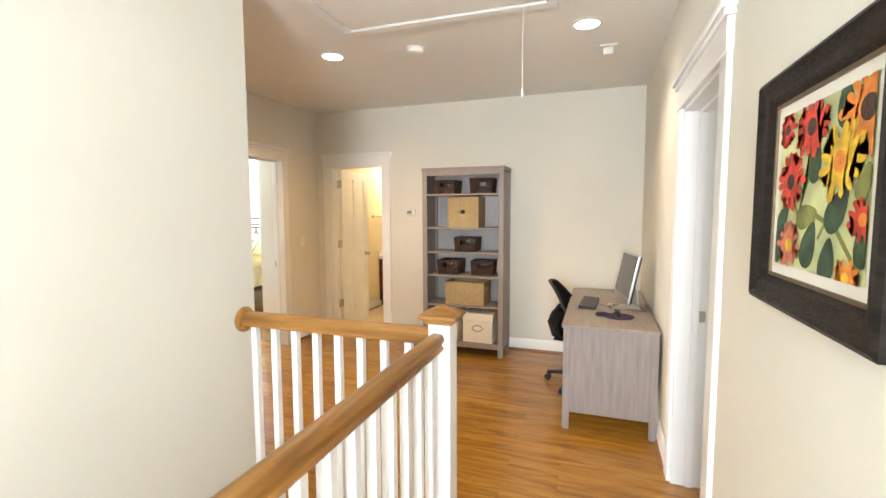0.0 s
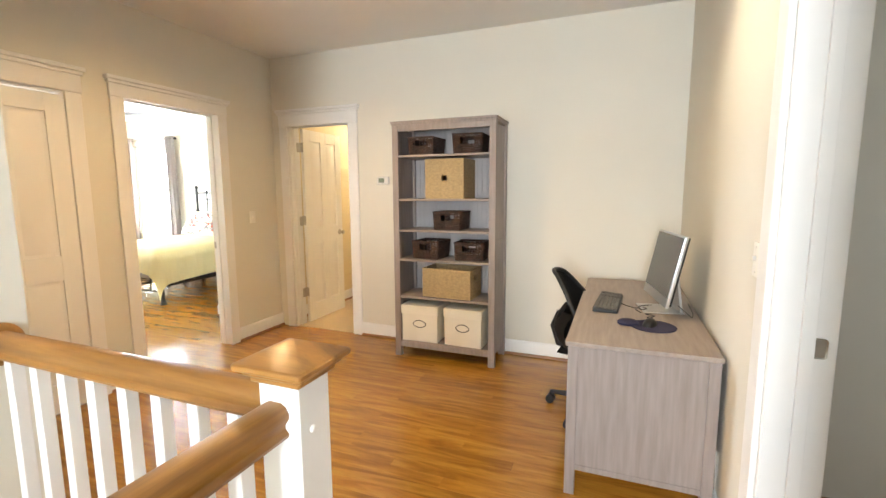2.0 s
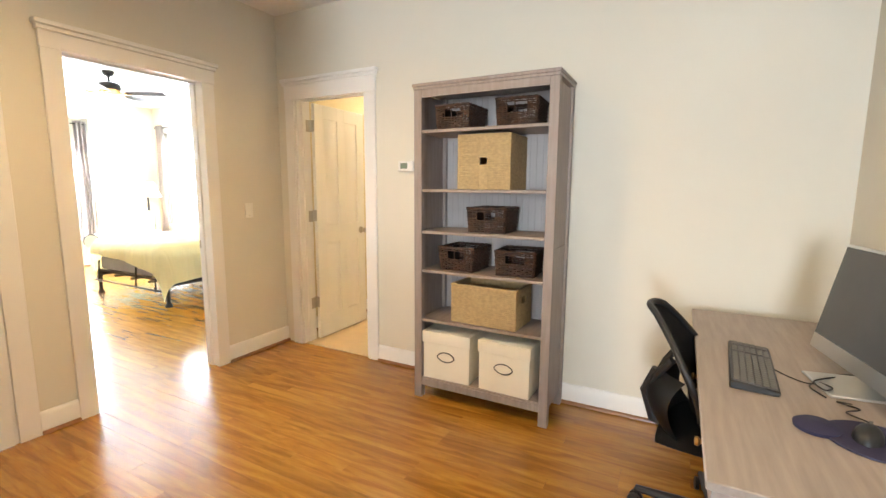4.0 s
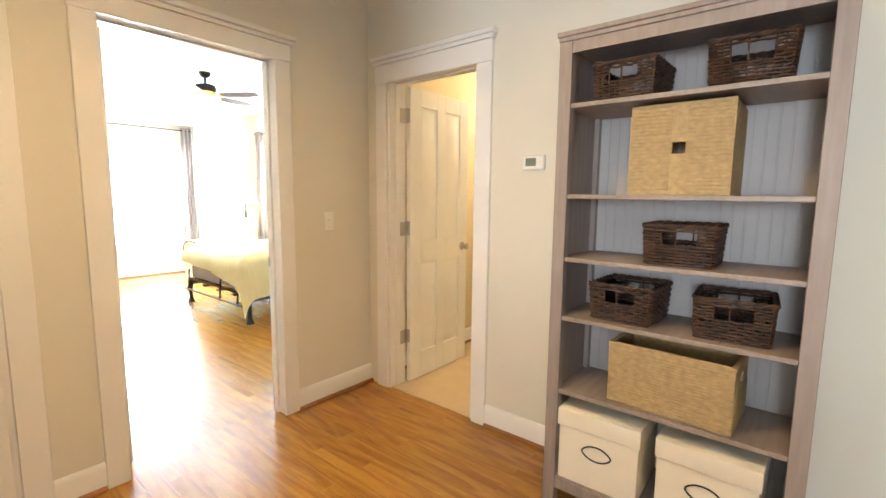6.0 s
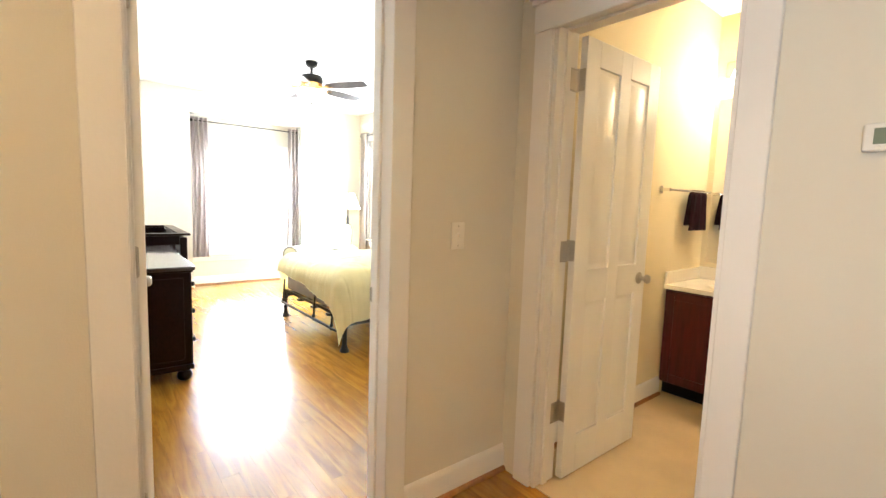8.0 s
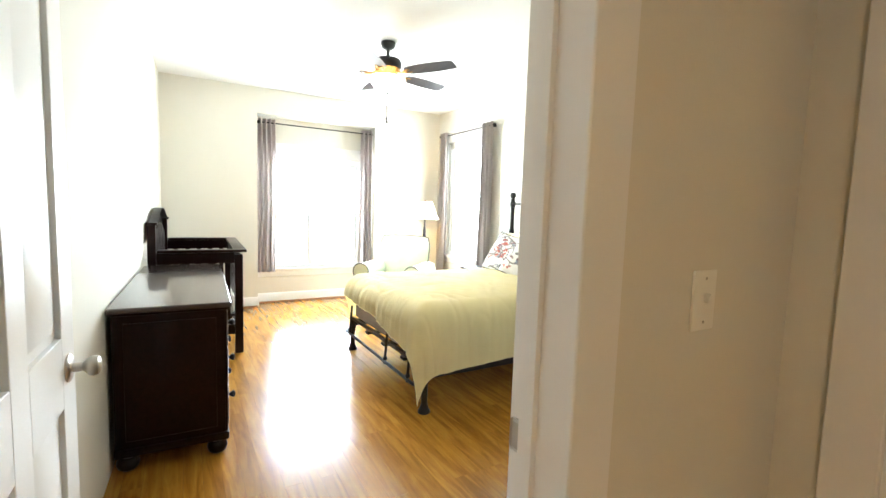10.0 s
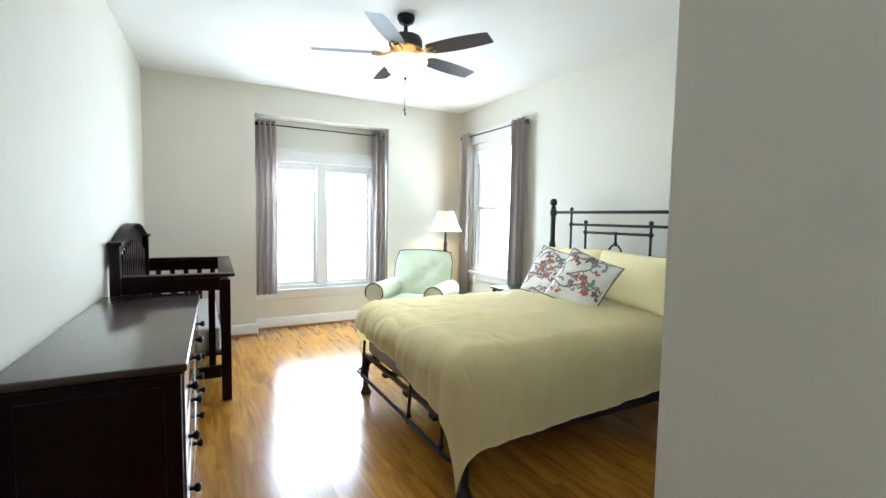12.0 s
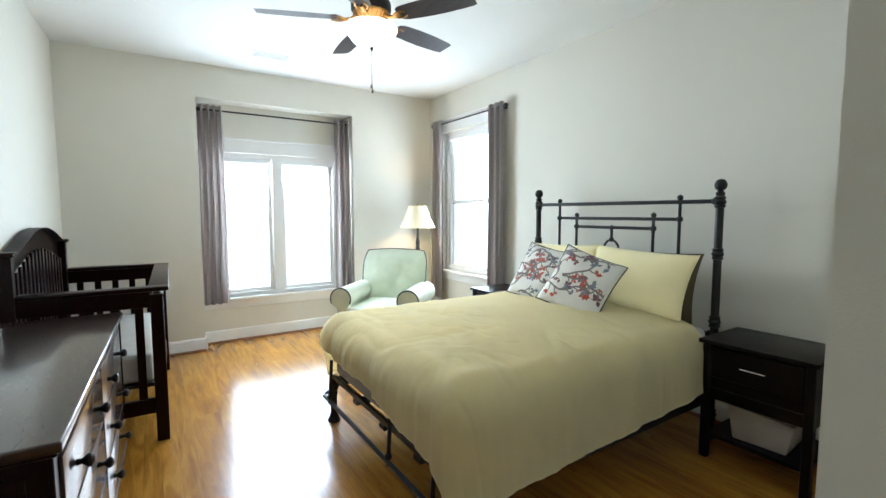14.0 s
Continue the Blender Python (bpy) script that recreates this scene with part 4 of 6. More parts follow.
def cable(label, pts, r, material):
    rng = [Vector(p) for p in pts]
    fine = []
    for i in range(len(rng) - 1):
        p0, p1, p2, p3 = rng[max(i - 1, 0)], rng[i], rng[i + 1], rng[min(i + 2, len(rng) - 1)]
        for k in range(8):
            t = k / 8
            fine.append(0.5 * ((2 * p1) + (p2 - p0) * t + (2 * p0 - 5 * p1 + 4 * p2 - p3) * t * t + (3 * p1 - p0 - 3 * p2 + p3) * t ** 3))
    fine.append(rng[-1])
    return solid("cable", label, "cable", material, lambda bm: tube(bm, fine, r, 6), group="cables on the desk")


cable("dark keyboard cable lying on the desk", [(0.07, 3.99, 0.749), (0.11, 3.93, 0.749), (0.15, 3.90, 0.749), (0.20, 3.93, 0.749), (0.235, 4.02, 0.749), (0.33, 4.06, 0.749)], 0.0022, M_BLACK)
cable("dark cable coiled beside the computer foot", [(0.175, 3.80, 0.749), (0.15, 3.87, 0.749), (0.18, 3.92, 0.750), (0.205, 3.87, 0.757), (0.18, 3.84, 0.757), (0.165, 3.90, 0.757), (0.205, 3.95, 0.757), (0.24, 3.99, 0.752)], 0.0025, M_BLACK)
cable("dark cable running behind the computer to the wall", [(0.36, 3.86, 0.79), (0.40, 3.84, 0.758), (0.42, 3.79, 0.749), (0.435, 3.88, 0.749), (0.44, 4.1, 0.749)], 0.0025, M_BLACK)
cable("dark mouse cable lying on the desk", [(0.23, 3.61, 0.757), (0.235, 3.66, 0.752), (0.20, 3.71, 0.749), (0.24, 3.75, 0.749), (0.195, 3.78, 0.749), (0.225, 3.76, 0.757)], 0.0020, M_BLACK)

# ---- hall: office chair ----
ch = thing("office_chair", "black mesh task chair on casters pulled up to the desk", "chair", (-0.045, 4.06, 0), -6)
bm = bmesh.new()


def back_at(u, v):
    half = 0.20 + 0.03 * math.sin(math.pi * min(1.0, v * 1.3)) - 0.085 * max(0.0, v - 0.55) ** 1.5 / 0.3
    y = (2 * u - 1) * half
    x = -0.125 - 0.165 * v ** 1.7 + 0.055 * (2 * u - 1) ** 2
    return Vector((x, y, 0.55 + 0.355 * v - 0.03 * v * abs(2 * u - 1) ** 3))


grid(bm, 16, 18, lambda u, v: back_at(u, v))
bmesh.ops.solidify(bm, geom=bm.faces[:], thickness=0.012)
part("backrest", bm, M_MESH, ch, "curved black mesh back")
bm = bmesh.new()
tube(bm, [back_at(0, v / 20) for v in range(21)] + [back_at(u / 12, 1) + Vector((0, 0, 0.006)) for u in range(1, 12)] + [back_at(1, 1 - v / 20) for v in range(21)], 0.013, 8)
part("back_frame", bm, M_BLACK, ch)
bm = bmesh.new()


def seat_at(u, v):
    x, y = -0.22 + 0.44 * u, (v - 0.5) * 0.47
    e = max(abs(2 * u - 1), abs(2 * v - 1))
    return Vector((x * (1 - 0.05 * abs(2 * v - 1) ** 4), y * (1 - 0.06 * abs(2 * u - 1) ** 4), 0.47 - 0.028 * e ** 4 - 0.012 * (1 - (2 * v - 1) ** 2)))


grid(bm, 14, 14, seat_at)
bmesh.ops.solidify(bm, geom=bm.faces[:], thickness=0.045)
part("seat", bm, M_MESH, ch)
bm = bmesh.new()


def lumbar(u, v):
    y = (u - 0.5) * (0.40 - 0.10 * v)
    return Vector((-0.175 - 0.105 * math.sin(math.pi * (0.12 + 0.70 * v)) + 0.10 * (2 * u - 1) ** 2, y, 0.43 + 0.23 * v))


grid(bm, 14, 12, lumbar)
bmesh.ops.solidify(bm, geom=bm.faces[:], thickness=0.014)
part("back_support", bm, M_BLACK, ch)
bm = bmesh.new()
tube(bm, [(-0.245, 0, 0.64), (-0.285, 0, 0.54), (-0.25, 0, 0.43), (-0.12, 0, 0.40), (0, 0, 0.40)], 0.022, 8)
for k in (-1, 1):
    tube(bm, [(-0.25, k * 0.05, 0.60), (-0.225, k * 0.075, 0.66), (-0.185, k * 0.09, 0.72)], 0.014, 8)
part("back_bracket", bm, M_BLACK, ch)
bm = bmesh.new()
turned(bm, [(0.045, 0.075), (0.045, 0.11), (0.030, 0.13), (0.028, 0.26), (0.02, 0.262), (0.02, 0.40), (0.09, 0.41), (0.09, 0.425), (0.0, 0.426)], n=18)
part("column", bm, M_BLACK, ch)
for i in range(5):
    a = 2 * math.pi * i / 5 + 0.55
    c, s = math.cos(a), math.sin(a)
    bm = bmesh.new()
    rod(bm, (0.03 * c, 0.03 * s, 0.105), (0.30 * c, 0.30 * s, 0.075), 0.024, 0.015, n=8)
    leg = part("base_arm", bm, M_BLACK, ch)
    bm = bmesh.new()
    for k in (-1, 1):
        rod(bm, (0.30 * c - s * k * 0.008, 0.30 * s + c * k * 0.008, 0.028), (0.30 * c - s * k * 0.022, 0.30 * s + c * k * 0.022, 0.028), 0.028, n=16)
    rod(bm, (0.30 * c, 0.30 * s, 0.028), (0.30 * c, 0.30 * s, 0.075), 0.008, n=8)
    part("caster", bm, M_BLACK, leg)

# ---- hall: walls and ceiling fittings ----
th = thing("thermostat", "white wall thermostat with a small grey display", "thermostat", (-2.02, 4.92, 1.515))
part("case", B(((-0.062, -0.026, -0.036), (0.062, 0, 0.036)), bevel=0.008, seg=3), M_WHITE, th)
part("display", B(((-0.040, -0.0275, -0.018), (0.018, -0.0255, 0.022))), M_LCD, th, "grey-green display")
for x, z in ((0.034, 0.012), (0.050, 0.012), (0.034, -0.004), (0.050, -0.004), (-0.03, -0.027), (-0.012, -0.027), (0.006, -0.027)):
    part("button", B(((x - 0.0055, -0.0285, z - 0.0045), (x + 0.0055, -0.0255, z + 0.0045)), bevel=0.001), M_SWITCH, th)


def switch(label, at, rz):
    root = thing("light_switch", label, "light switch", at, rz)
    part("plate", B(((-0.036, -0.006, -0.058), (0.036, 0, 0.058)), bevel=0.003, seg=2), M_SWITCH, root)
    part("toggle", B(((-0.005, -0.016, -0.004), (0.005, -0.005, 0.013)), bevel=0.002), M_SWITCH, root)
    for z in (-0.042, 0.042):
        bm = bmesh.new()
        turned(bm, [(0.0, -0.007), (0.003, -0.007), (0.003, -0.005)], (0, 0, z), n=8, axis="y")
        part("screw", bm, M_NICKEL, root)


switch("ivory light switch between the two doors", (XA1, 4.575, 1.175), 90)
switch("ivory light switch above the desk end", (XR0, 2.925, 1.185), -90)

pic = thing("framed_painting", "bright flower painting with a pale mat in a wide dark frame", "painting", (XR0, 1.128, 1.57))
PW, PH, FW = 0.287, 0.265, 0.064
FRAME = [(0.0, 0.0), (0.0, 0.034), (0.010, 0.040), (0.024, 0.030), (0.046, 0.030), (0.054, 0.024), (FW, 0.016), (FW, 0.0)]
corners = [(-PW, -PH), (PW, -PH), (PW, PH), (-PW, PH)]
for k in range(4):
    (y0, z0), (y1, z1) = corners[k], corners[(k + 1) % 4]
    bm = bmesh.new()
    ring = []
    for (cy, cz) in ((y0, z0), (y1, z1)):
        ring.append([bm.verts.new((-o, cy - math.copysign(s, cy), cz - math.copysign(s, cz))) for s, o in FRAME])
    n = len(FRAME)
    for i in range(n):
        bm.faces.new((ring[0][i], ring[0][(i + 1) % n], ring[1][(i + 1) % n], ring[1][i]))
    bm.faces.new(ring[0][::-1])
    bm.faces.new(ring[1])
    part("frame_side", bm, M_FRAME, pic, "wide dark wood moulding")
part("fillet", B(((-0.016, -PW + FW, -PH + FW), (0, PW - FW, -PH + FW + 0.008)), ((-0.016, -PW + FW, PH - FW - 0.008), (0, PW - FW, PH - FW)), ((-0.016, -PW + FW, -PH + FW + 0.008), (0, -PW + FW + 0.008, PH - FW - 0.008)), ((-0.016, PW - FW - 0.008, -PH + FW + 0.008), (0, PW - FW, PH - FW - 0.008))), M_FILLET, pic)
part("mat_board", B(((-0.011, -PW + FW + 0.008, -PH + FW + 0.008), (-0.004, PW - FW - 0.008, PH - FW - 0.008))), M_MAT, pic, "pale mat board")
CA, CB = PW - FW - 0.032, PH - FW - 0.032
part("canvas", B(((-0.012, -CA, -CB), (-0.009, CA, CB))), mat("paint_pale_green", (0.56, 0.60, 0.30), 0.6, spread=0.25, scale=9, bump=0.2, bscale=60), pic, "painted pale green ground")
P_RED = mat("paint_red", (0.60, 0.045, 0.022), 0.6, spread=0.3, scale=30, bump=0.2)
P_YEL = mat("paint_yellow", (0.78, 0.50, 0.03), 0.6, spread=0.25, scale=30, bump=0.2)
P_ORG = mat("paint_orange", (0.75, 0.24, 0.03), 0.6, spread=0.25, scale=30, bump=0.2)
P_PINK = mat("paint_coral", (0.70, 0.20, 0.11), 0.6, spread=0.3, scale=30, bump=0.2)
P_LEAF = mat("paint_dark_green", (0.035, 0.075, 0.035), 0.6, spread=0.4, scale=20, bump=0.2)
P_OLIVE = mat("paint_olive", (0.20, 0.22, 0.05), 0.6, spread=0.3, scale=20, bump=0.2)
P_DARK = mat("paint_brown", (0.05, 0.02, 0.012), 0.6, spread=0.3, scale=20, bump=0.2)
layer = [0.0122]


def onto(u, v):
    return (-layer[0], CA - 2 * CA * max(0, min(1, u)), -CB + 2 * CB * max(0, min(1, v)))


def blob(name, material, outline):
    layer[0] += 0.00012
    bm = bmesh.new()
    bm.faces.new([bm.verts.new(onto(u, v)) for u, v in outline])
    bmesh.ops.triangulate(bm, faces=bm.faces[:])
    part(name, bm, material, pic, smooth=None)


def flower(u, v, r, material, core, n=13, seed=1):
    rng = random.Random(seed)
    pts = []
    for i in range(n):
        a = 2 * math.pi * (i + rng.uniform(-0.15, 0.15)) / n
        q = r * rng.uniform(0.85, 1.1)
        for da, k in ((-0.20, 0.55), (-0.13, 0.9), (0.0, 1.0), (0.13, 0.9), (0.20, 0.55)):
            pts.append((u + q * k * math.cos(a + da), v + q * k * math.sin(a + da)))
    blob("petals", material, pts)
    blob("flower_centre", core, [(u + r * 0.27 * math.cos(t * 0.45), v + r * 0.27 * math.sin(t * 0.45)) for t in range(14)])


def leaf(u, v, r, turn, material=P_LEAF):
    pts = []
    for i in range(20):
        t = 2 * math.pi * i / 20
        x, y = r * math.cos(t), r * 0.55 * math.sin(t) * (1 - 0.35 * math.cos(t))
        pts.append((u + x * math.cos(turn) - y * math.sin(turn), v + x * math.sin(turn) + y * math.cos(turn)))
    blob("leaf", material, pts)


def stem(u0, v0, u1, v1, w=0.012):
    du, dv = u1 - u0, v1 - v0
    ln = math.hypot(du, dv)
    nu, nv = -dv / ln * w, du / ln * w
    m = ((u0 + u1) / 2 + nu * 4, (v0 + v1) / 2 + nv * 4)
    blob("stem", P_OLIVE, [(u0 - nu, v0 - nv), (m[0] - nu, m[1] - nv), (u1 - nu, v1 - nv), (u1 + nu, v1 + nv), (m[0] + nu, m[1] + nv), (u0 + nu, v0 + nv)])


stem(0.2, 0.5, 0.28, 0.15)
stem(0.42, 0.8, 0.3, 0.35)
stem(0.45, 0.36, 0.95, 0.05, 0.016)
stem(0.7, 0.55, 0.55, 0.2)
for args in ((0.75, 0.92, 0.13, 1.6), (0.48, 0.64, 0.12, 1.4), (0.73, 0.37, 0.15, 0.9), (0.09, 0.31, 0.12, 0.9), (0.45, 0.16, 0.15, 1.2), (0.66, 0.08, 0.14, 1.4), (0.97, 0.2, 0.12, 1.5), (0.02, 0.12, 0.12, 1.5)):
    leaf(*args)
leaf(0.41, 0.33, 0.13, 0.2, P_OLIVE)
leaf(0.95, 0.5, 0.1, 1.2, P_OLIVE)
flower(0.10, 0.90, 0.13, P_RED, P_DARK, 12, 2)
flower(0.42, 0.86, 0.20, P_RED, P_DARK, 14, 3)
flower(0.95, 0.85, 0.24, P_ORG, P_DARK, 14, 4)
flower(0.74, 0.62, 0.22, P_YEL, P_ORG, 13, 5)
flower(0.19, 0.55, 0.19, P_RED, P_DARK, 15, 6)
flower(0.21, 0.14, 0.17, P_PINK, P_YEL, 12, 7)
flower(0.97, 0.32, 0.13, P_RED, P_ORG, 11, 8)
flower(0.86, 0.02, 0.12, P_ORG, P_YEL, 11, 9)

hatch = thing("attic_hatch", "white attic ladder hatch with a trim frame in the ceiling", "attic hatch", (-0.89, 2.50, H))
part("panel", B(((-0.625, -0.27, -0.012), (0.625, 0.27, 0))), M_CEIL, hatch)
for a, b in (((-0.70, -0.36, -0.022), (0.70, -0.285, 0)), ((-0.70, 0.285, -0.022), (0.70, 0.36, 0)), ((-0.70, -0.285, -0.022), (-0.64, 0.285, 0)), ((0.64, -0.285, -0.022), (0.70, 0.285, 0))):
    part("frame_side", B((a, b), bevel=0.004), M_TRIM, hatch)
cord = thing("pull_cord", "thin white pull cord with a small tassel hanging from the hatch", "pull cord", (-0.385, 2.78, H - 0.022))
bm = bmesh.new()
rod(bm, (0, 0, 0), (0, 0, -0.47), 0.0022, n=6)
part("string", bm, M_WHITE, cord)
bm = bmesh.new()
turned(bm, [(0.0, -0.52), (0.007, -0.515), (0.009, -0.50), (0.005, -0.475), (0.0, -0.465)], n=12)
part("tassel", bm, M_WHITE, cord)


def downlight(at):
    root = thing("recessed_downlight", "round recessed ceiling downlight, lit", "ceiling light", at, 0, "recessed downlights")
    bm = bmesh.new()
    turned(bm, [(0.074, -0.002), (0.095, -0.002), (0.095, -0.006), (0.088, -0.010), (0.076, -0.008), (0.074, -0.002)], n=32)
    part("trim_ring", bm, M_WHITE, root)
    bm = bmesh.new()
    turned(bm, [(0.0, -0.004), (0.074, -0.004)], n=32)
    part("lens", bm, M_DOWN, root, "glowing lens")


# the third fitting is added, to go with the unseen lamp
for p in ((-1.94, 3.2, H), (-0.04, 3.22, H), (-2.6, 1.0, H)):
    downlight(p)
sd = thing("smoke_detector", "round white smoke detector on the ceiling", "smoke detector", (-1.265, 3.26, H))
bm = bmesh.new()
turned(bm, [(0.0, -0.042), (0.030, -0.042), (0.048, -0.038), (0.058, -0.026), (0.060, -0.008), (0.070, -0.006), (0.070, 0.0)], n=32)
part("body", bm, M_WHITE, sd)
bm = bmesh.new()
turned(bm, [(0.050, -0.031), (0.0585, -0.029), (0.0605, -0.020), (0.052, -0.018)], n=32)
part("vent_ring", bm, M_SWITCH, sd)
sp = thing("alarm_sensor", "small white alarm sensor on the ceiling", "sensor", (0.10, 3.74, H))
part("body", B(((-0.035, -0.03, -0.05), (0.035, 0.03, 0)), bevel=0.008, seg=2), M_WHITE, sp)
part("bracket", B(((-0.06, -0.10, -0.012), (0.06, -0.085, 0)), bevel=0.002), M_WHITE, sp)

# ---- bathroom ----
slab("trim_threshold", "pale threshold strip of the bathroom door", "threshold", M_BATHFLOOR, ((-3.08, 4.93, 0.002), (-2.40, 5.0, 0.006)))
van = thing("bathroom_vanity", "dark red cherry vanity cabinet with two doors", "vanity", (-2.843, 6.755, 0))
part("carcass", B(((-0.425, -0.235, 0.10), (0.425, 0.295, 0.768))), M_VANITY, van)
part("toe_kick", B(((-0.425, -0.18, 0), (0.425, 0.295, 0.10))), M_ESPRESSO, van)
for s in (-1, 1):
    x0, x1 = (-0.418, -0.003) if s < 0 else (0.003, 0.418)
    dr = part("door", B(((x0, -0.255, 0.105), (x0 + 0.06, -0.236, 0.755)), ((x1 - 0.06, -0.255, 0.105), (x1, -0.236, 0.755)), ((x0 + 0.06, -0.255, 0.105), (x1 - 0.06, -0.236, 0.165)), ((x0 + 0.06, -0.255, 0.695), (x1 - 0.06, -0.236, 0.755)), bevel=0.002), M_VANITY, van)
    part("panel", B(((x0 + 0.055, -0.246, 0.16), (x1 - 0.055, -0.237, 0.70))), M_VANITY, dr)
    bm = bmesh.new()
    turned(bm, [(0.0, -0.026), (0.010, -0.025), (0.014, -0.018), (0.008, -0.010), (0.006, 0.0)], (s * 0.035, -0.255, 0.70), n=16, axis="y")
    part("knob", bm, M_NICKEL, dr, "round nickel knob")
bm = bmesh.new()


def basin(u, v):
    x, y = -0.427 + 0.854 * u, -0.275 + 0.57 * v
    r = math.hypot((x - 0.0) / 0.22, (y + 0.02) / 0.16)
    return Vector((x, y, 0.032 - (0.10 * (1 - r * r) if r < 1 else 0)))


grid(bm, 40, 26, basin)
top = part("countertop", bm, M_COUNTER, van, "cream cultured marble top with a basin")
top.location = (0, 0, 0.768)
part("edge", B(((-0.427, -0.276, 0.0), (0.427, -0.262, 0.0315)), bevel=0.004, seg=2), M_COUNTER, top)
part("backsplash", B(((-0.427, 0.275, 0.032), (0.427, 0.295, 0.125)), bevel=0.003), M_COUNTER, top)
part("side_splash", B(((-0.427, -0.27, 0.032), (-0.41, 0.275, 0.12)), bevel=0.003), M_COUNTER, top)
fa = thing("faucet", "chrome two-handle basin faucet", "faucet", (-2.843, 6.975, 0.80))
part("base", B(((-0.075, -0.024, 0), (0.075, 0.024, 0.014)), bevel=0.005, seg=2), M_CHROME, fa)
bm = bmesh.new()
tube(bm, [(0, 0, 0.01), (0, 0.0, 0.06), (0, -0.02, 0.078), (0, -0.07, 0.080), (0, -0.10, 0.066)], 0.012, 10)
part("spout", bm, M_CHROME, fa)
for s in (-1, 1):
    bm = bmesh.new()
    turned(bm, [(0.016, 0.012), (0.013, 0.03), (0.018, 0.036), (0.018, 0.05), (0.0, 0.056)], (s * 0.055, 0, 0), n=14)
    rod(bm, (s * 0.055, 0, 0.045), (s * 0.105, -0.01, 0.052), 0.006, 0.005, n=8)
    part("handle", bm, M_CHROME, fa)
tagged(part("wall_mirror", B(((-3.225, 7.042, 0.925), (-2.30, 7.048, 2.14))), M_MIRROR), "large frameless bathroom wall mirror", "mirror")
bar = thing("towel_bar", "chrome towel bar on the bathroom wall", "towel bar", (-3.27, 6.62, 1.45))
bm = bmesh.new()
rod(bm, (0.06, -0.30, 0), (0.06, 0.34, 0), 0.008, n=12)
part("rod", bm, M_CHROME, bar)
for y in (-0.30, 0.34):
    bm = bmesh.new()
    turned(bm, [(0.026, 0.0), (0.026, 0.008), (0.012, 0.014), (0.010, 0.06), (0.014, 0.064), (0.0, 0.072)], (0, y, 0), n=16, axis="x")
    part("bracket", bm, M_CHROME, bar)


def hung(u, v):
    w = 0.105 + 0.055 * min(1, abs(v - 0.5) * 2)
    y = (u - 0.5) * 2 * w
    s = (v - 0.5) * 2
    x = math.copysign(min(0.018, abs(s) * 0.12), s) + 0.010 * math.sin(u * 17) * min(1, abs(s) * 1.5)
    return Vector((0.06 + x, 0.0 + y, 0.012 - abs(s) ** 1.05 * (0.285 if s > 0 else 0.25)))


bm = bmesh.new()
grid(bm, 24, 40, hung)
bmesh.ops.solidify(bm, geom=bm.faces[:], thickness=0.008)
tw = part("hand_towel", bm, M_TOWEL)
tw.location = (-3.27, 6.76, 1.45)
tagged(tw, "dark plum hand towel hanging on the bar", "towel")
lb = thing("vanity_light", "vanity light bar with lit frosted glass globes above the mirror", "wall light", (-2.799, 7.05, 2.335))
part("back_plate", B(((-0.40, -0.03, -0.05), (0.40, 0, 0.06)), bevel=0.006), M_CHROME, lb)
for i in range(4):
    x = -0.267 + 0.178 * i
    bm = bmesh.new()
    rod(bm, (x, -0.03, 0.01), (x, -0.12, 0.01), 0.012, n=10)
    turned(bm, [(0.03, -0.03), (0.034, 0.01), (0.015, 0.035), (0.006, 0.06), (0.0, 0.065)], (x, -0.12, 0.01), n=16)
    arm = part("lamp_holder", bm, M_NICKEL, lb)
    bm = bmesh.new()
    turned(bm, [(0.0, -0.145), (0.035, -0.142), (0.058, -0.125), (0.062, -0.10), (0.048, -0.05), (0.036, -0.025)], (x, -0.12, 0.01), n=20)
    part("glass_shade", bm, M_BULB, arm, "glowing frosted glass shade")

# ---- bedroom: curtains ----


def curtain(label, at, rz, w, h, folds, seed):
    """A pleated curtain in local axes: x along the rod, hanging from z = 0 down to -h."""
    rng = random.Random(seed)
    ph = [rng.uniform(0, 6.28) for _ in range(4)]
    root = thing("curtain", label, "curtain", at, rz, "taupe grommet curtains")
    bm = bmesh.new()

    def cl(u, v):
        k = 1.0 + 0.10 * v
        x = (u - 0.5) * w * k + 0.010 * math.sin(3 * v + ph[0]) * v
        a = 2 * math.pi * folds * (u + 0.03 * math.sin(2.2 * v + ph[1]) * v)
        y = 0.034 * math.sin(a) * (1 - 0.25 * v + 0.25 * v * math.sin(5 * u + ph[2])) + 0.010 * math.sin(2.3 * a + ph[3]) * v
        return Vector((x, y, 0.045 - v * (h + 0.045)))
    grid(bm, folds * 14, 24, cl)
    bmesh.ops.solidify(bm, geom=bm.faces[:], thickness=0.003)
    part("cloth", bm, M_CURTAIN, root, smooth=80)
    for i in range(2 * folds):
        u = (i + 0.5) / (2 * folds)
        bm = bmesh.new()
        p = cl(u, 0.02)
        tube(bm, [(p.x, p.y + 0.018 * math.cos(t), 0.018 * math.sin(t)) for t in [2 * math.pi * k / 16 for k in range(17)]], 0.003, 5)
        part("grommet", bm, M_NICKEL, root)


def curtain_rod(label, a, b):
    root = thing("curtain_rod", label, "curtain rod")
    bm = bmesh.new()
    rod(bm, a, b, 0.008, n=10)
    part("rod", bm, M_IRON, root)
    for p, q in ((a, b), (b, a)):
        p, q = Vector(p), Vector(q)
        d = (p - q).normalized()
        bm = bmesh.new()
        bmesh.ops.create_uvsphere(bm, u_segments=14, v_segments=10, radius=0.022)
        for v in bm.verts:
            v.co += p + d * 0.012
        part("finial", bm, M_IRON, root)
    return root


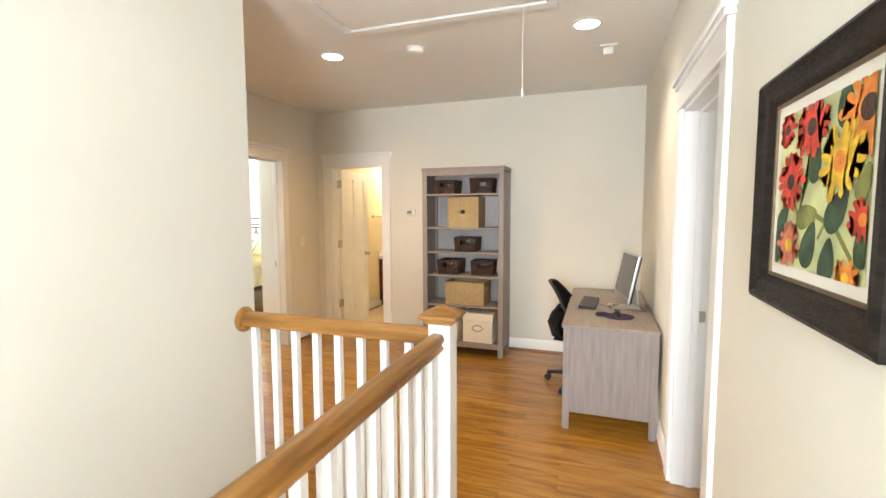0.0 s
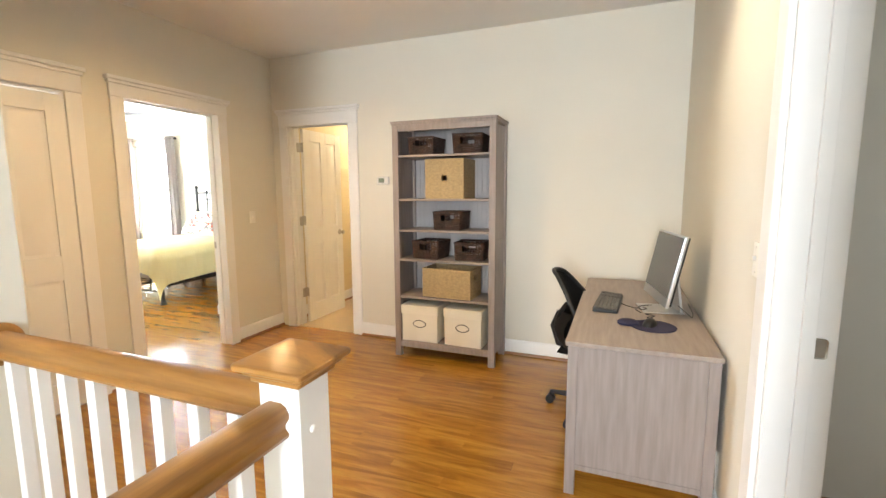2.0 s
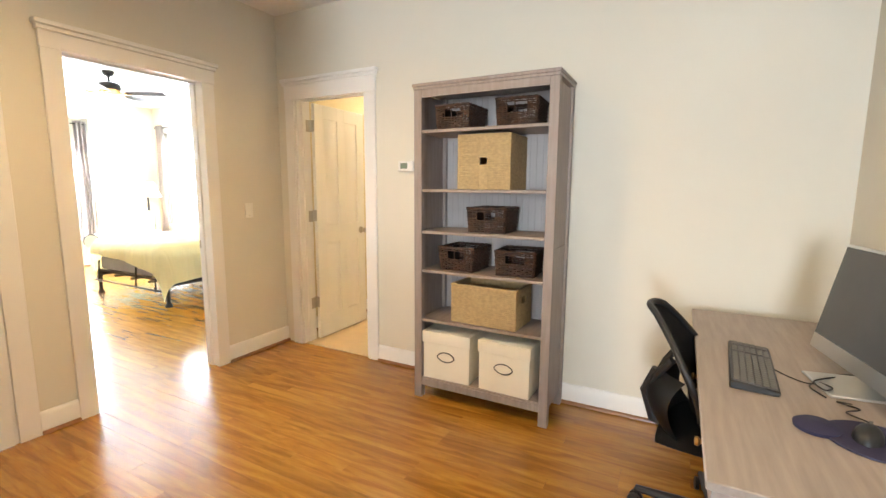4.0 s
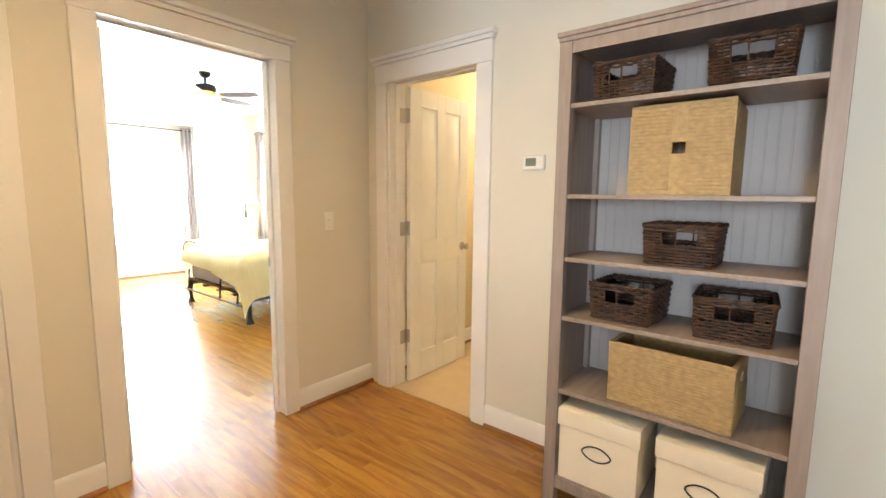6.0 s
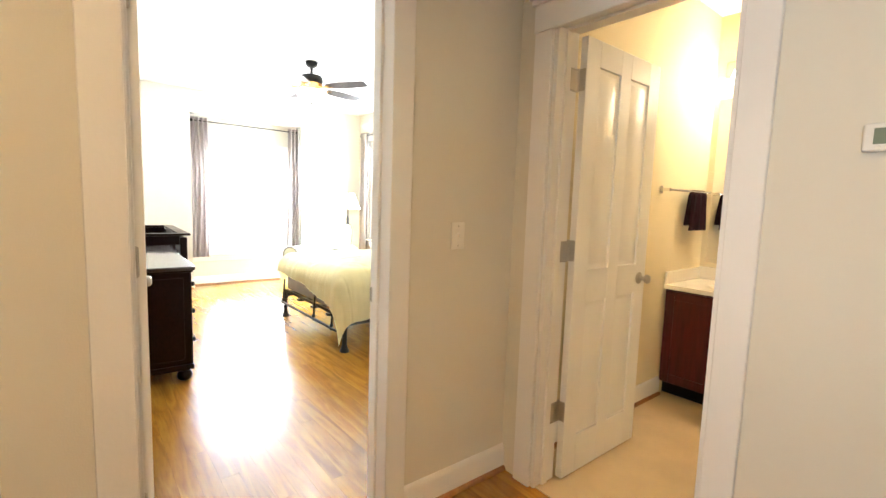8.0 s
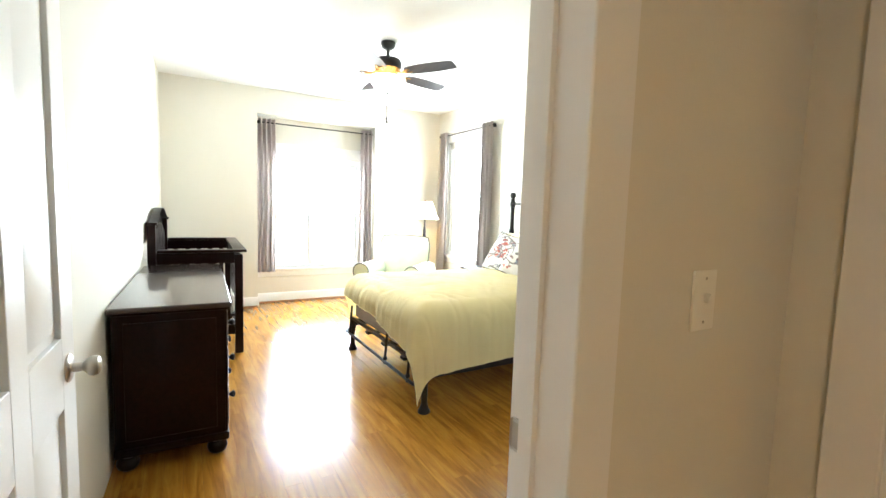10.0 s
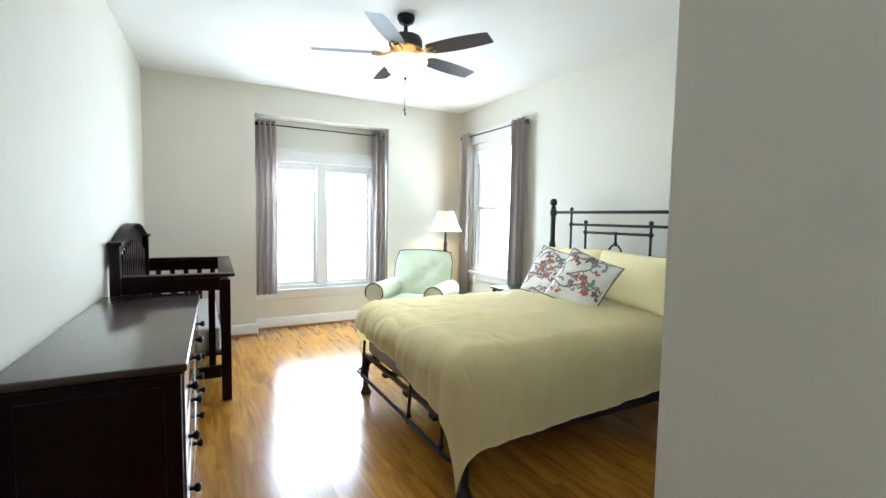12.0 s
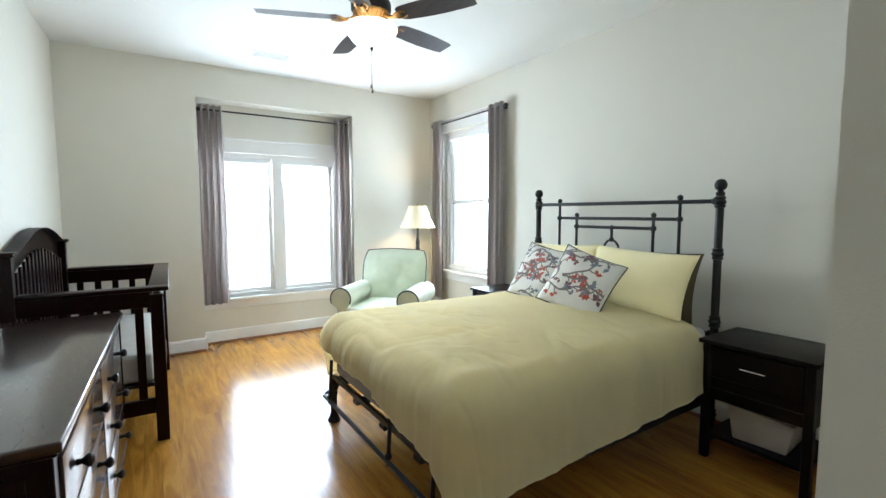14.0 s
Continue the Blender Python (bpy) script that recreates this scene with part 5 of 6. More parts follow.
r1 = curtain_rod("thin black curtain rod across the window recess", (-8.93, 4.56, 2.335), (-8.93, 6.03, 2.335))
r2 = curtain_rod("thin black curtain rod over the side window", (-8.66, 7.02, 2.37), (-7.36, 7.02, 2.37))
for y in (4.56, 6.03):
    part("bracket", B(((-9.09, y + (0.012 if y < 5 else -0.020), 2.325), (-8.925, y + (0.02 if y < 5 else -0.012), 2.345))), M_IRON, r1)
for x in (-8.60, -7.42):
    part("bracket", B(((x - 0.004, 7.015, 2.358), (x + 0.004, 7.10, 2.380))), M_IRON, r2)
curtain("taupe curtain gathered at the side of the window recess", (-8.93, 4.64, 2.335), 90, 0.22, 1.90, 4, 1)
curtain("taupe curtain gathered at the side of the window recess", (-8.93, 5.965, 2.335), 90, 0.17, 1.86, 3, 2)
curtain("taupe curtain gathered beside the corner window", (-8.575, 7.02, 2.37), 0, 0.20, 2.05, 3, 3)
curtain("taupe curtain gathered beside the corner window", (-7.50, 7.02, 2.37), 0, 0.24, 1.84, 3, 4)

# ---- bedroom: ceiling fan ----
fan = thing("ceiling_fan", "dark bronze ceiling fan with five blades and lit glass bowl", "ceiling fan", (-6.54, 5.27, H))
bm = bmesh.new()
turned(bm, [(0.062, 0.0), (0.062, -0.02), (0.052, -0.045), (0.030, -0.06), (0.014, -0.064), (0.014, -0.12), (0.026, -0.125), (0.026, -0.14)], n=28)
part("canopy", bm, M_IRON, fan)
bm = bmesh.new()
turned(bm, [(0.0, -0.128), (0.060, -0.130), (0.105, -0.145), (0.118, -0.170), (0.118, -0.205), (0.108, -0.222), (0.0, -0.224)], n=36)
part("motor_housing", bm, M_IRON, fan)
bm = bmesh.new()
turned(bm, [(0.108, -0.222), (0.100, -0.235), (0.066, -0.262), (0.060, -0.285), (0.0, -0.286)], n=36)
for i in range(18):
    a = 2 * math.pi * i / 18
    rod(bm, (0.107 * math.cos(a), 0.107 * math.sin(a), -0.224), (0.068 * math.cos(a), 0.068 * math.sin(a), -0.264), 0.0055, n=6)
part("brass_collar", bm, M_BRASS, fan, "ribbed antique brass collar")
for i in range(5):
    a = radians(32 + 72 * i)
    rot = Matrix.Rotation(a, 3, "Z")
    bm = bmesh.new()
    tube(bm, [rot @ Vector(p) for p in ((0.085, 0, -0.235), (0.12, 0.0, -0.262), (0.16, 0, -0.268), (0.20, 0, -0.262))], 0.010, 8)
    for s in (-1, 1):
        tube(bm, [rot @ Vector(p) for p in ((0.15, 0, -0.266), (0.175, s * 0.028, -0.266), (0.205, s * 0.036, -0.264), (0.235, s * 0.025, -0.262))], 0.006, 6)
    br = part("blade_bracket", bm, M_BRASS, fan, "curled brass blade bracket")
    bm = bmesh.new()

    def bl(u, v, rot=rot):
        x = 0.185 + 0.465 * u
        w = 0.058 + 0.012 * math.sin(math.pi * min(1, u * 1.1)) + 0.006 * u
        y = (v - 0.5) * 2 * w
        if u > 0.93:
            y *= 1 - (u - 0.93) * 2.2
        if u < 0.05:
            y *= 0.75 + u * 5
        return rot @ Vector((x, y, -0.258 - y * 0.20))
    grid(bm, 24, 4, bl)
    bmesh.ops.solidify(bm, geom=bm.faces[:], thickness=0.006)
    part("blade", bm, M_BLADE, fan, "walnut fan blade")
bm = bmesh.new()
turned(bm, [(0.070, -0.286), (0.076, -0.296), (0.150, -0.300), (0.152, -0.312), (0.140, -0.345), (0.112, -0.380), (0.070, -0.405), (0.020, -0.416), (0.0, -0.417)], n=36)
bowl = part("glass_bowl", bm, M_BOWL, fan, "lit frosted glass bowl")
bm = bmesh.new()
turned(bm, [(0.0, -0.414), (0.014, -0.416), (0.016, -0.424), (0.008, -0.432), (0.0, -0.438)], n=14)
part("bowl_finial", bm, M_IRON, fan)
for x, z in ((0.003, -0.655), (-0.010, -0.625)):
    bm = bmesh.new()
    rod(bm, (x, 0, -0.43), (x, 0, z), 0.0012, n=5)
    turned(bm, [(0.0, z - 0.03), (0.007, z - 0.024), (0.006, z - 0.008), (0.0, z)], (x, 0, 0), n=10)
    part("pull_chain", bm, M_IRON, fan)
vent = thing("ceiling_vent", "white slotted ceiling air vent", "vent", (-8.30, 5.08, H))
part("frame", B(((-0.075, -0.16, -0.006), (0.075, 0.16, 0)), bevel=0.002), M_WHITE, vent)
for i in range(7):
    part("slat", B(((-0.052 + i * 0.0155, -0.14, -0.010), (-0.044 + i * 0.0155, 0.14, -0.005))), M_WHITE, vent)

# ---- bedroom: bed ----
BX0, BX1, BY0, BY1 = -6.74, -5.30, 5.06, 6.87
bed = thing("bed_frame", "black iron bed frame with a scrolled headboard and low foot rail", "bed frame")
BALL = [(0.0, 0.082), (0.020, 0.078), (0.031, 0.060), (0.034, 0.045), (0.028, 0.026), (0.014, 0.014), (0.020, 0.008), (0.026, 0.0), (0.020, -0.012), (0.022, -0.02)]
for x in (BX0, BX1):
    bm = bmesh.new()
    rod(bm, (x, BY1, 0), (x, BY1, 1.45), 0.022, n=14)
    turned(bm, [(r, 1.45 + h) for r, h in BALL], (x, BY1, 0), n=20)
    for z in (0.14, 0.70, 1.10, 1.40):
        turned(bm, [(0.022, z - 0.035), (0.031, z - 0.028), (0.026, z - 0.014), (0.034, z), (0.026, z + 0.014), (0.031, z + 0.028), (0.022, z + 0.035)], (x, BY1, 0), n=16)
    turned(bm, [(0.036, 0.0), (0.036, 0.02), (0.024, 0.05)], (x, BY1, 0), n=16)
    part("head_post", bm, M_IRON, bed)


def bar_with_knots(a, b, r):
    bm = bmesh.new()
    rod(bm, a, b, r, n=10)
    for p in (a, b):
        bmesh.ops.create_uvsphere(bm, u_segments=10, v_segments=8, radius=r * 1.9, matrix=Matrix.Translation(p))
    part("head_rail", bm, M_IRON, bed)


cx = (BX0 + BX1) / 2
for z, hw in ((1.405, (BX1 - BX0) / 2 - 0.022), (1.298, 0.487), (1.235, 0.315), (0.62, (BX1 - BX0) / 2 - 0.022)):
    bar_with_knots((cx - hw, BY1, z), (cx + hw, BY1, z), 0.011 if hw < 0.6 else 0.013)
for hw, z1 in ((0.487, 1.42), (0.315, 1.31)):
    for s in (-1, 1):
        bm = bmesh.new()
        rod(bm, (cx + s * hw, BY1, 0.62), (cx + s * hw, BY1, z1), 0.010, n=10)
        turned(bm, [(0.010, z1 - 0.005), (0.018, z1 + 0.008), (0.016, z1 + 0.022), (0.0, z1 + 0.032)], (cx + s * hw, BY1, 0), n=12)
        part("head_spindle", bm, M_IRON, bed)
bm = bmesh.new()
rod(bm, (cx, BY1, 1.245), (cx, BY1, 1.14), 0.010, n=10)
for z in (1.235, 1.15):
    turned(bm, [(0.0, z - 0.02), (0.017, z - 0.008), (0.017, z + 0.008), (0.0, z + 0.02)], (cx, BY1, 0), n=12)
part("head_drop", bm, M_IRON, bed)
bm = bmesh.new()
tube(bm, [(cx - 0.10, BY1, 1.03), (cx - 0.075, BY1, 1.035), (cx - 0.062, BY1, 1.07), (cx - 0.055, BY1, 1.11), (cx - 0.03, BY1, 1.138), (cx, BY1, 1.146), (cx + 0.03, BY1, 1.138), (cx + 0.055, BY1, 1.11), (cx + 0.062, BY1, 1.07), (cx + 0.075, BY1, 1.035), (cx + 0.10, BY1, 1.03)], 0.008, 8)
tube(bm, [(cx - 0.315, BY1, 1.03), (cx + 0.315, BY1, 1.03)], 0.009, 8)
part("head_scroll", bm, M_IRON, bed)
for x in (BX0, BX1):
    bm = bmesh.new()
    rod(bm, (x, BY0, 0), (x, BY0, 0.30), 0.021, n=14)
    turned(bm, [(0.040, 0.0), (0.040, 0.014), (0.030, 0.03), (0.022, 0.06)], (x, BY0, 0), n=16)
    turned(bm, [(0.021, 0.20), (0.032, 0.212), (0.032, 0.225), (0.021, 0.238)], (x, BY0, 0), n=16)
    part("foot_post", bm, M_IRON, bed)
    part("side_rail", B(((x - 0.012, BY0, 0.225), (x + 0.012, BY1, 0.285)), bevel=0.003), M_IRON, bed)
bm = bmesh.new()
tube(bm, [(BX0 + 0.02, BY0 + 0.02, 0.19), (BX0 - 0.02, BY0 - 0.04, 0.19), (BX0 + 0.03, BY0 - 0.07, 0.19), (BX0 + 0.12, BY0 - 0.07, 0.19), (BX1 - 0.12, BY0 - 0.07, 0.19), (BX1 - 0.03, BY0 - 0.07, 0.19), (BX1 + 0.02, BY0 - 0.04, 0.19), (BX1 - 0.02, BY0 + 0.02, 0.19)], 0.012, 8)
part("foot_rail", bm, M_IRON, bed)
part("foot_bar", B(((BX0 + 0.01, BY0 - 0.012, 0.285), (BX1 - 0.01, BY0 + 0.012, 0.31))), M_IRON, bed)
for x in (BX0 + 0.12, BX0 + 0.93, BX1 - 0.12):
    bm = bmesh.new()
    rod(bm, (x, BY0 - 0.07, 0.17), (x, BY0 - 0.05, 0.44), 0.010, n=10)
    turned(bm, [(0.010, 0.20), (0.017, 0.21), (0.017, 0.22), (0.010, 0.23)], (x, BY0 - 0.066, 0), n=10)
    part("foot_spindle", bm, M_IRON, bed)
for i in range(3):
    x = BX0 + 0.36 + i * 0.36
    part("slat", B(((x - 0.03, BY0, 0.24), (x + 0.03, BY1, 0.262))), M_IRON, bed)
tagged(part("box_spring", B(((BX0 + 0.02, BY0 + 0.01, 0.312), (BX1 - 0.02, BY1 - 0.05, 0.47)), bevel=0.03, seg=3), M_BOXSPRING), "grey cloth box spring on the iron frame", "box spring")
tagged(part("mattress", B(((BX0 + 0.01, BY0 + 0.0, 0.471), (BX1 - 0.01, BY1 - 0.05, 0.665)), bevel=0.05, seg=4), M_MATTRESS), "white mattress on the box spring", "mattress")


def duvet_at(u, v):
    """The duvet over the mattress: u across from the far side to the near side, v from the foot to the pillows."""
    top, half, length, r = 0.722, (BX1 - BX0) / 2 - 0.09, 1.52, 0.17
    side = (0.575 - 0.11 * v) if u > 0.5 else 0.52
    foot = 0.27 + 0.10 * u + 0.24 * u ** 4
    s = (2 * u - 1) * (half + side)
    q = v * (length + foot) - foot
    os, of = max(0.0, abs(s) - half), max(0.0, -q)
    bx, by = cx + max(-half, min(half, s)), BY0 + 0.07 + max(q, 0.0)
    puff = 0.045 * (1 - (min(abs(s), half) / half) ** 2) * (1 - (1 - min(1, max(q, 0) / 0.5)) ** 2)
    over = (os ** 3 + of ** 3) ** (1 / 3)
    norm = math.hypot(os, of) or 1.0
    dx, dy = math.copysign(os, s) / norm, -of / norm
    arc = r * math.pi / 2
    if over < arc:
        out, drop = r * math.sin(over / r), r * (1 - math.cos(over / r))
    else:
        out, drop = r + (over - arc) * 0.05, r + (over - arc)
    t = (half - abs(bx - cx)) * dy + (by - BY0 - 0.07) * abs(dx) - 0.16 * math.atan2(of, os)
    k = min(1.0, over / 0.35) ** 1.5 * (0.5 if dx > 0.7 else 0.5 + 0.5 * min(1.0, (0.7 - dx) / 0.4))
    out += k * (0.010 * math.sin(19 * t + 2.0 * math.sin(6 * t)) + 0.022 * (abs(noise.noise(Vector((t * 13, over * 1.6, 0.3)))) - 0.2) + 0.006 * noise.noise(Vector((t * 30, over * 3, 5.0))))
    x, y, z = bx + dx * out, by + dy * out, top + puff - drop
    z += 0.007 * k * math.sin(5 * t)
    wr = noise.noise(Vector((x * 4, y * 4, 1.7 + z * 2))) * 0.008 + noise.noise(Vector((x * 11 + y * 5, y * 8, 4.0))) * 0.006
    rid = abs(noise.noise(Vector((x * 2.2 + y * 1.4, y * 2.6 - x, 9.0))))
    fine = abs(noise.noise(Vector((x * 5.5 - y * 3, y * 4.5 + x * 2, 3.3 + z))))
    w = wr - 0.006 * max(0, 0.16 - rid) / 0.16 - 0.0035 * max(0, 0.12 - fine) / 0.12
    lean = min(1.0, over / arc)
    return Vector((x + dx * w * lean, y + dy * w * lean, z + w * (1 - 0.7 * lean)))


bm = bmesh.new()
grid(bm, 180, 180, duvet_at)
bmesh.ops.solidify(bm, geom=bm.faces[:], thickness=0.022)
tagged(part("duvet", bm, M_YELLOW, smooth=120), "pale yellow cotton duvet, rumpled and hanging over the bed sides", "duvet")


def pillow(name, label, w, h, t, m, material, piping=None, at=0.12, spread=1.0):
    """A stuffed pillow standing on its edge: local x across, z up, y through it."""
    root = new(name)
    root.matrix_basis = m
    tagged(root, label, "pillow" if name == "pillow" else "cushion")

    def shape(u, v, s):
        a, b = 2 * u - 1, 2 * v - 1
        k = 1 - 0.07 * (1 - abs(b) ** 2) * abs(a) ** 3
        k2 = 1 - 0.07 * (1 - abs(a) ** 2) * abs(b) ** 3
        d = max(0.0, (1 - abs(a) ** 2.6) * (1 - abs(b) ** 2.6)) ** 0.55
        wob = 1 + 0.12 * noise.noise(Vector((u * 4 + w * 9, v * 4, s + h * 7)))
        return Vector((a * w / 2 * k, s * t / 2 * d * wob, (v * h - h / 2) * k2 + h / 2))
    bm = bmesh.new()
    for s in (-1, 1):
        grid(bm, 22, 18, lambda u, v: shape(u, v, s))
    bmesh.ops.remove_doubles(bm, verts=bm.verts[:], dist=0.0005)
    part("cover", bm, material, root, smooth=100)
    if piping:
        bm = bmesh.new()
        n = 20
        pts = [shape(i / n, 0, 1) for i in range(n)] + [shape(1, i / n, 1) for i in range(n)] + [shape(1 - i / n, 1, 1) for i in range(n)] + [shape(0, 1 - i / n, 1) for i in range(n + 1)]
        tube(bm, pts, 0.004, 6)
        part("piping", bm, piping, root, "dark piping")
    return root, shape


TOPZ = 0.752
pillow("pillow", "pale yellow pillow leaning on the headboard", 0.70, 0.42, 0.17, pose(-5.70, 6.585, TOPZ - 0.03, -24, 2, 2), M_YELLOW)
pillow("pillow", "pale yellow pillow leaning on the headboard", 0.70, 0.42, 0.17, pose(-6.36, 6.60, TOPZ - 0.03, -24, -2, -2), M_YELLOW)
pillow("pillow", "olive brown sham pillow behind the yellow pillow", 0.68, 0.42, 0.12, pose(-5.69, 6.72, TOPZ - 0.06, -14, 0, 0), M_OLIVE)
P_BRANCH = mat("printed_grey_branch", (0.22, 0.20, 0.19), 0.9)
P_CORAL = mat("printed_red_leaf", (0.46, 0.10, 0.07), 0.9)
P_PLUM = mat("printed_plum_leaf", (0.20, 0.10, 0.12), 0.9)
P_BLUE = mat("printed_blue_grey_leaf", (0.22, 0.25, 0.30), 0.9)


def printed_cushion(m, seed):
    root, shape = pillow("throw_cushion", "white square cushion printed with grey branches and red leaves", 0.42, 0.42, 0.15, m, M_CUSHION, M_PIPING)
    rng = random.Random(seed)

    def on(u, v):
        u, v = max(0.03, min(0.97, u)), max(0.03, min(0.97, v))
        p = shape(u, v, -1)
        return p + Vector((0, -0.0012, 0))

    def stroke(bm, pts, w):
        prev = None
        for (u0, v0), (u1, v1) in zip(pts, pts[1:]):
            d = math.hypot(u1 - u0, v1 - v0) or 1
            nu, nv = -(v1 - v0) / d * w, (u1 - u0) / d * w
            a = [bm.verts.new(on(u0 + nu, v0 + nv)), bm.verts.new(on(u0 - nu, v0 - nv)), bm.verts.new(on(u1 - nu, v1 - nv)), bm.verts.new(on(u1 + nu, v1 + nv))]
            bm.faces.new(a)
    bm, tips = bmesh.new(), []
    for k in range(7):
        u, v, a = rng.uniform(0.0, 0.3), rng.uniform(0.0, 0.9), rng.uniform(-0.1, 0.9)
        pts = [(u, v)]
        for i in range(16):
            a += rng.uniform(-0.5, 0.5)
            u, v = u + 0.05 * math.cos(a), v + 0.05 * math.sin(a)
            pts.append((u, v))
            if i % 2:
                b, uu, vv = a + rng.choice((-1, 1)) * 0.9, u, v
                side = [(uu, vv)]
                for j in range(4):
                    b += rng.uniform(-0.3, 0.3)
                    uu, vv = uu + 0.032 * math.cos(b), vv + 0.032 * math.sin(b)
                    side.append((uu, vv))
                stroke(bm, side, 0.009)
                tips.append(side[-1])
        stroke(bm, [p for p in pts if 0 < p[0] < 1 and 0 < p[1] < 1], 0.014)
    part("printed_branches", bm, P_BRANCH, root, smooth=None)
    sets = {0: (bmesh.new(), P_CORAL, "printed_red_leaves"), 1: (bmesh.new(), P_PLUM, "printed_plum_leaves"), 2: (bmesh.new(), P_BLUE, "printed_blue_leaves")}
    for (u, v) in tips:
        if not (0.06 < u < 0.94 and 0.06 < v < 0.94):
            continue
        b = sets[rng.choice((0, 0, 1, 2, 2))][0]
        for k in range(rng.choice((2, 4, 6))):
            a, r = rng.uniform(0, 6.28), rng.uniform(0.05, 0.11)
            c, s = math.cos(a), math.sin(a)
            b.faces.new([b.verts.new(on(u + x * c - y * s, v + x * s + y * c)) for x, y in ((0, 0), (r * 0.5, r * 0.3), (r, 0), (r * 0.5, -r * 0.3))])
    for b, m2, nm in sets.values():
        part(nm, b, m2, root, smooth=None)


printed_cushion(pose(-6.29, 6.33, TOPZ - 0.025, -30, 9, 6), 5)
printed_cushion(pose(-5.90, 6.25, TOPZ - 0.025, -32, 17, 12), 8)

# ---- bedroom: nightstands ----


def nightstand(label, at, w=0.50, d=0.42, h=0.66):
    root = thing("nightstand", label, "nightstand", at, 0, "dark nightstands beside the bed")
    x, y = w / 2, d / 2
    part("top", B(((-x - 0.015, -y - 0.018, h - 0.022), (x + 0.015, y, h)), bevel=0.004, seg=2), M_ESPRESSO, root)
    for sx in (-1, 1):
        for sy in (-1, 1):
            part("leg", B(((sx * x, sy * y, 0), (sx * (x - 0.04), sy * (y - 0.04), h - 0.022)), bevel=0.003), M_ESPRESSO, root)
        part("side_panel", B(((sx * (x - 0.01), -y + 0.04, 0.33), (sx * (x - 0.025), y - 0.04, h - 0.022))), M_ESPRESSO, root)
    part("case", B(((-x + 0.025, -y + 0.022, 0.37), (x - 0.025, y - 0.01, h - 0.022))), M_ESPRESSO, root)
    dr = part("drawer_front", B(((-x + 0.045, -y + 0.004, h - 0.20), (x - 0.045, -y + 0.022, h - 0.035)), bevel=0.003), M_ESPRESSO, root)
    bm = bmesh.new()
    tube(bm, [(-0.055, -y + 0.004, h - 0.115), (-0.055, -y - 0.018, h - 0.115), (0.055, -y - 0.018, h - 0.115), (0.055, -y + 0.004, h - 0.115)], 0.004, 8)
    part("handle", bm, M_CHROME, dr, "slim metal bar handle")
    part("arched_rail", B(((-x + 0.04, -y + 0.006, 0.34), (x - 0.04, -y + 0.022, 0.40))), M_ESPRESSO, root)
    part("shelf", B(((-x + 0.02, -y + 0.02, 0.12), (x - 0.02, y - 0.01, 0.14))), M_ESPRESSO, root)
    return root


nightstand("dark espresso nightstand with a drawer and open shelf", (-4.98, 6.82, 0))
nightstand("dark espresso nightstand half hidden behind the bed", (-7.12, 6.84, 0), 0.46, 0.42, 0.64)
bin_ = thing("fabric_bin", "crumpled beige fabric bin on the nightstand shelf", "storage bin", (-4.98, 6.80, 0.141), 4)
bm = B(((-0.12, -0.12, 0.0), (0.12, 0.12, 0.165)), bevel=0.01, seg=2)
for q in bm.verts:
    q.co.x *= 1 + 0.25 * q.co.z / 0.165
    q.co.z += 0.012 * math.sin(q.co.x * 30) if q.co.z > 0.1 else 0
part("body", bm, mat("beige_felt", (0.42, 0.37, 0.31), 0.9, bump=0.2), bin_)

# ---- bedroom: dresser ----
dre = thing("dresser", "long dark cherry dresser with six drawers and round knobs", "dresser", (-6.105, 3.680, 0), -1.7)
L, W, TOP = 0.77, 0.257, 0.82
v0 = bmesh.new()
box(v0, (-L, -W + 0.015, 0.105), (L, W - 0.02, TOP - 0.03), 0.002)
part("body", v0, M_CHERRY, dre)
part("top", B(((-L - 0.025, -W, TOP - 0.028), (L + 0.025, W + 0.012, TOP)), bevel=0.007, seg=3), M_CHERRY_SHEEN, dre, "dark cherry top, coloured lighter for the sheen of light on it")
part("top_moulding", B(((-L - 0.012, -W + 0.008, TOP - 0.042), (L + 0.012, W, TOP - 0.028)), bevel=0.004), M_CHERRY, dre)
part("base_moulding", B(((-L - 0.014, -W + 0.01, 0.085), (L + 0.014, W - 0.004, 0.125)), bevel=0.008, seg=2), M_CHERRY, dre)
for sx in (-1, 1):
    for sy in (-1, 1):
        bm = bmesh.new()
        turned(bm, [(0.028, 0.0), (0.044, 0.012), (0.050, 0.035), (0.044, 0.058), (0.032, 0.068), (0.046, 0.078), (0.046, 0.088)], (sx * (L - 0.05), sy * (W - 0.06), 0), n=20)
        part("bun_foot", bm, M_CHERRY, dre)
    part("pilaster", B(((sx * L, W - 0.022, 0.125), (sx * (L - 0.045), W - 0.010, TOP - 0.042)), bevel=0.003), M_CHERRY, dre)
    part("end_panel", B(((sx * (L - 0.001), -W + 0.06, 0.16), (sx * (L + 0.006), W - 0.06, TOP - 0.08)), bevel=0.002), M_CHERRY, dre)
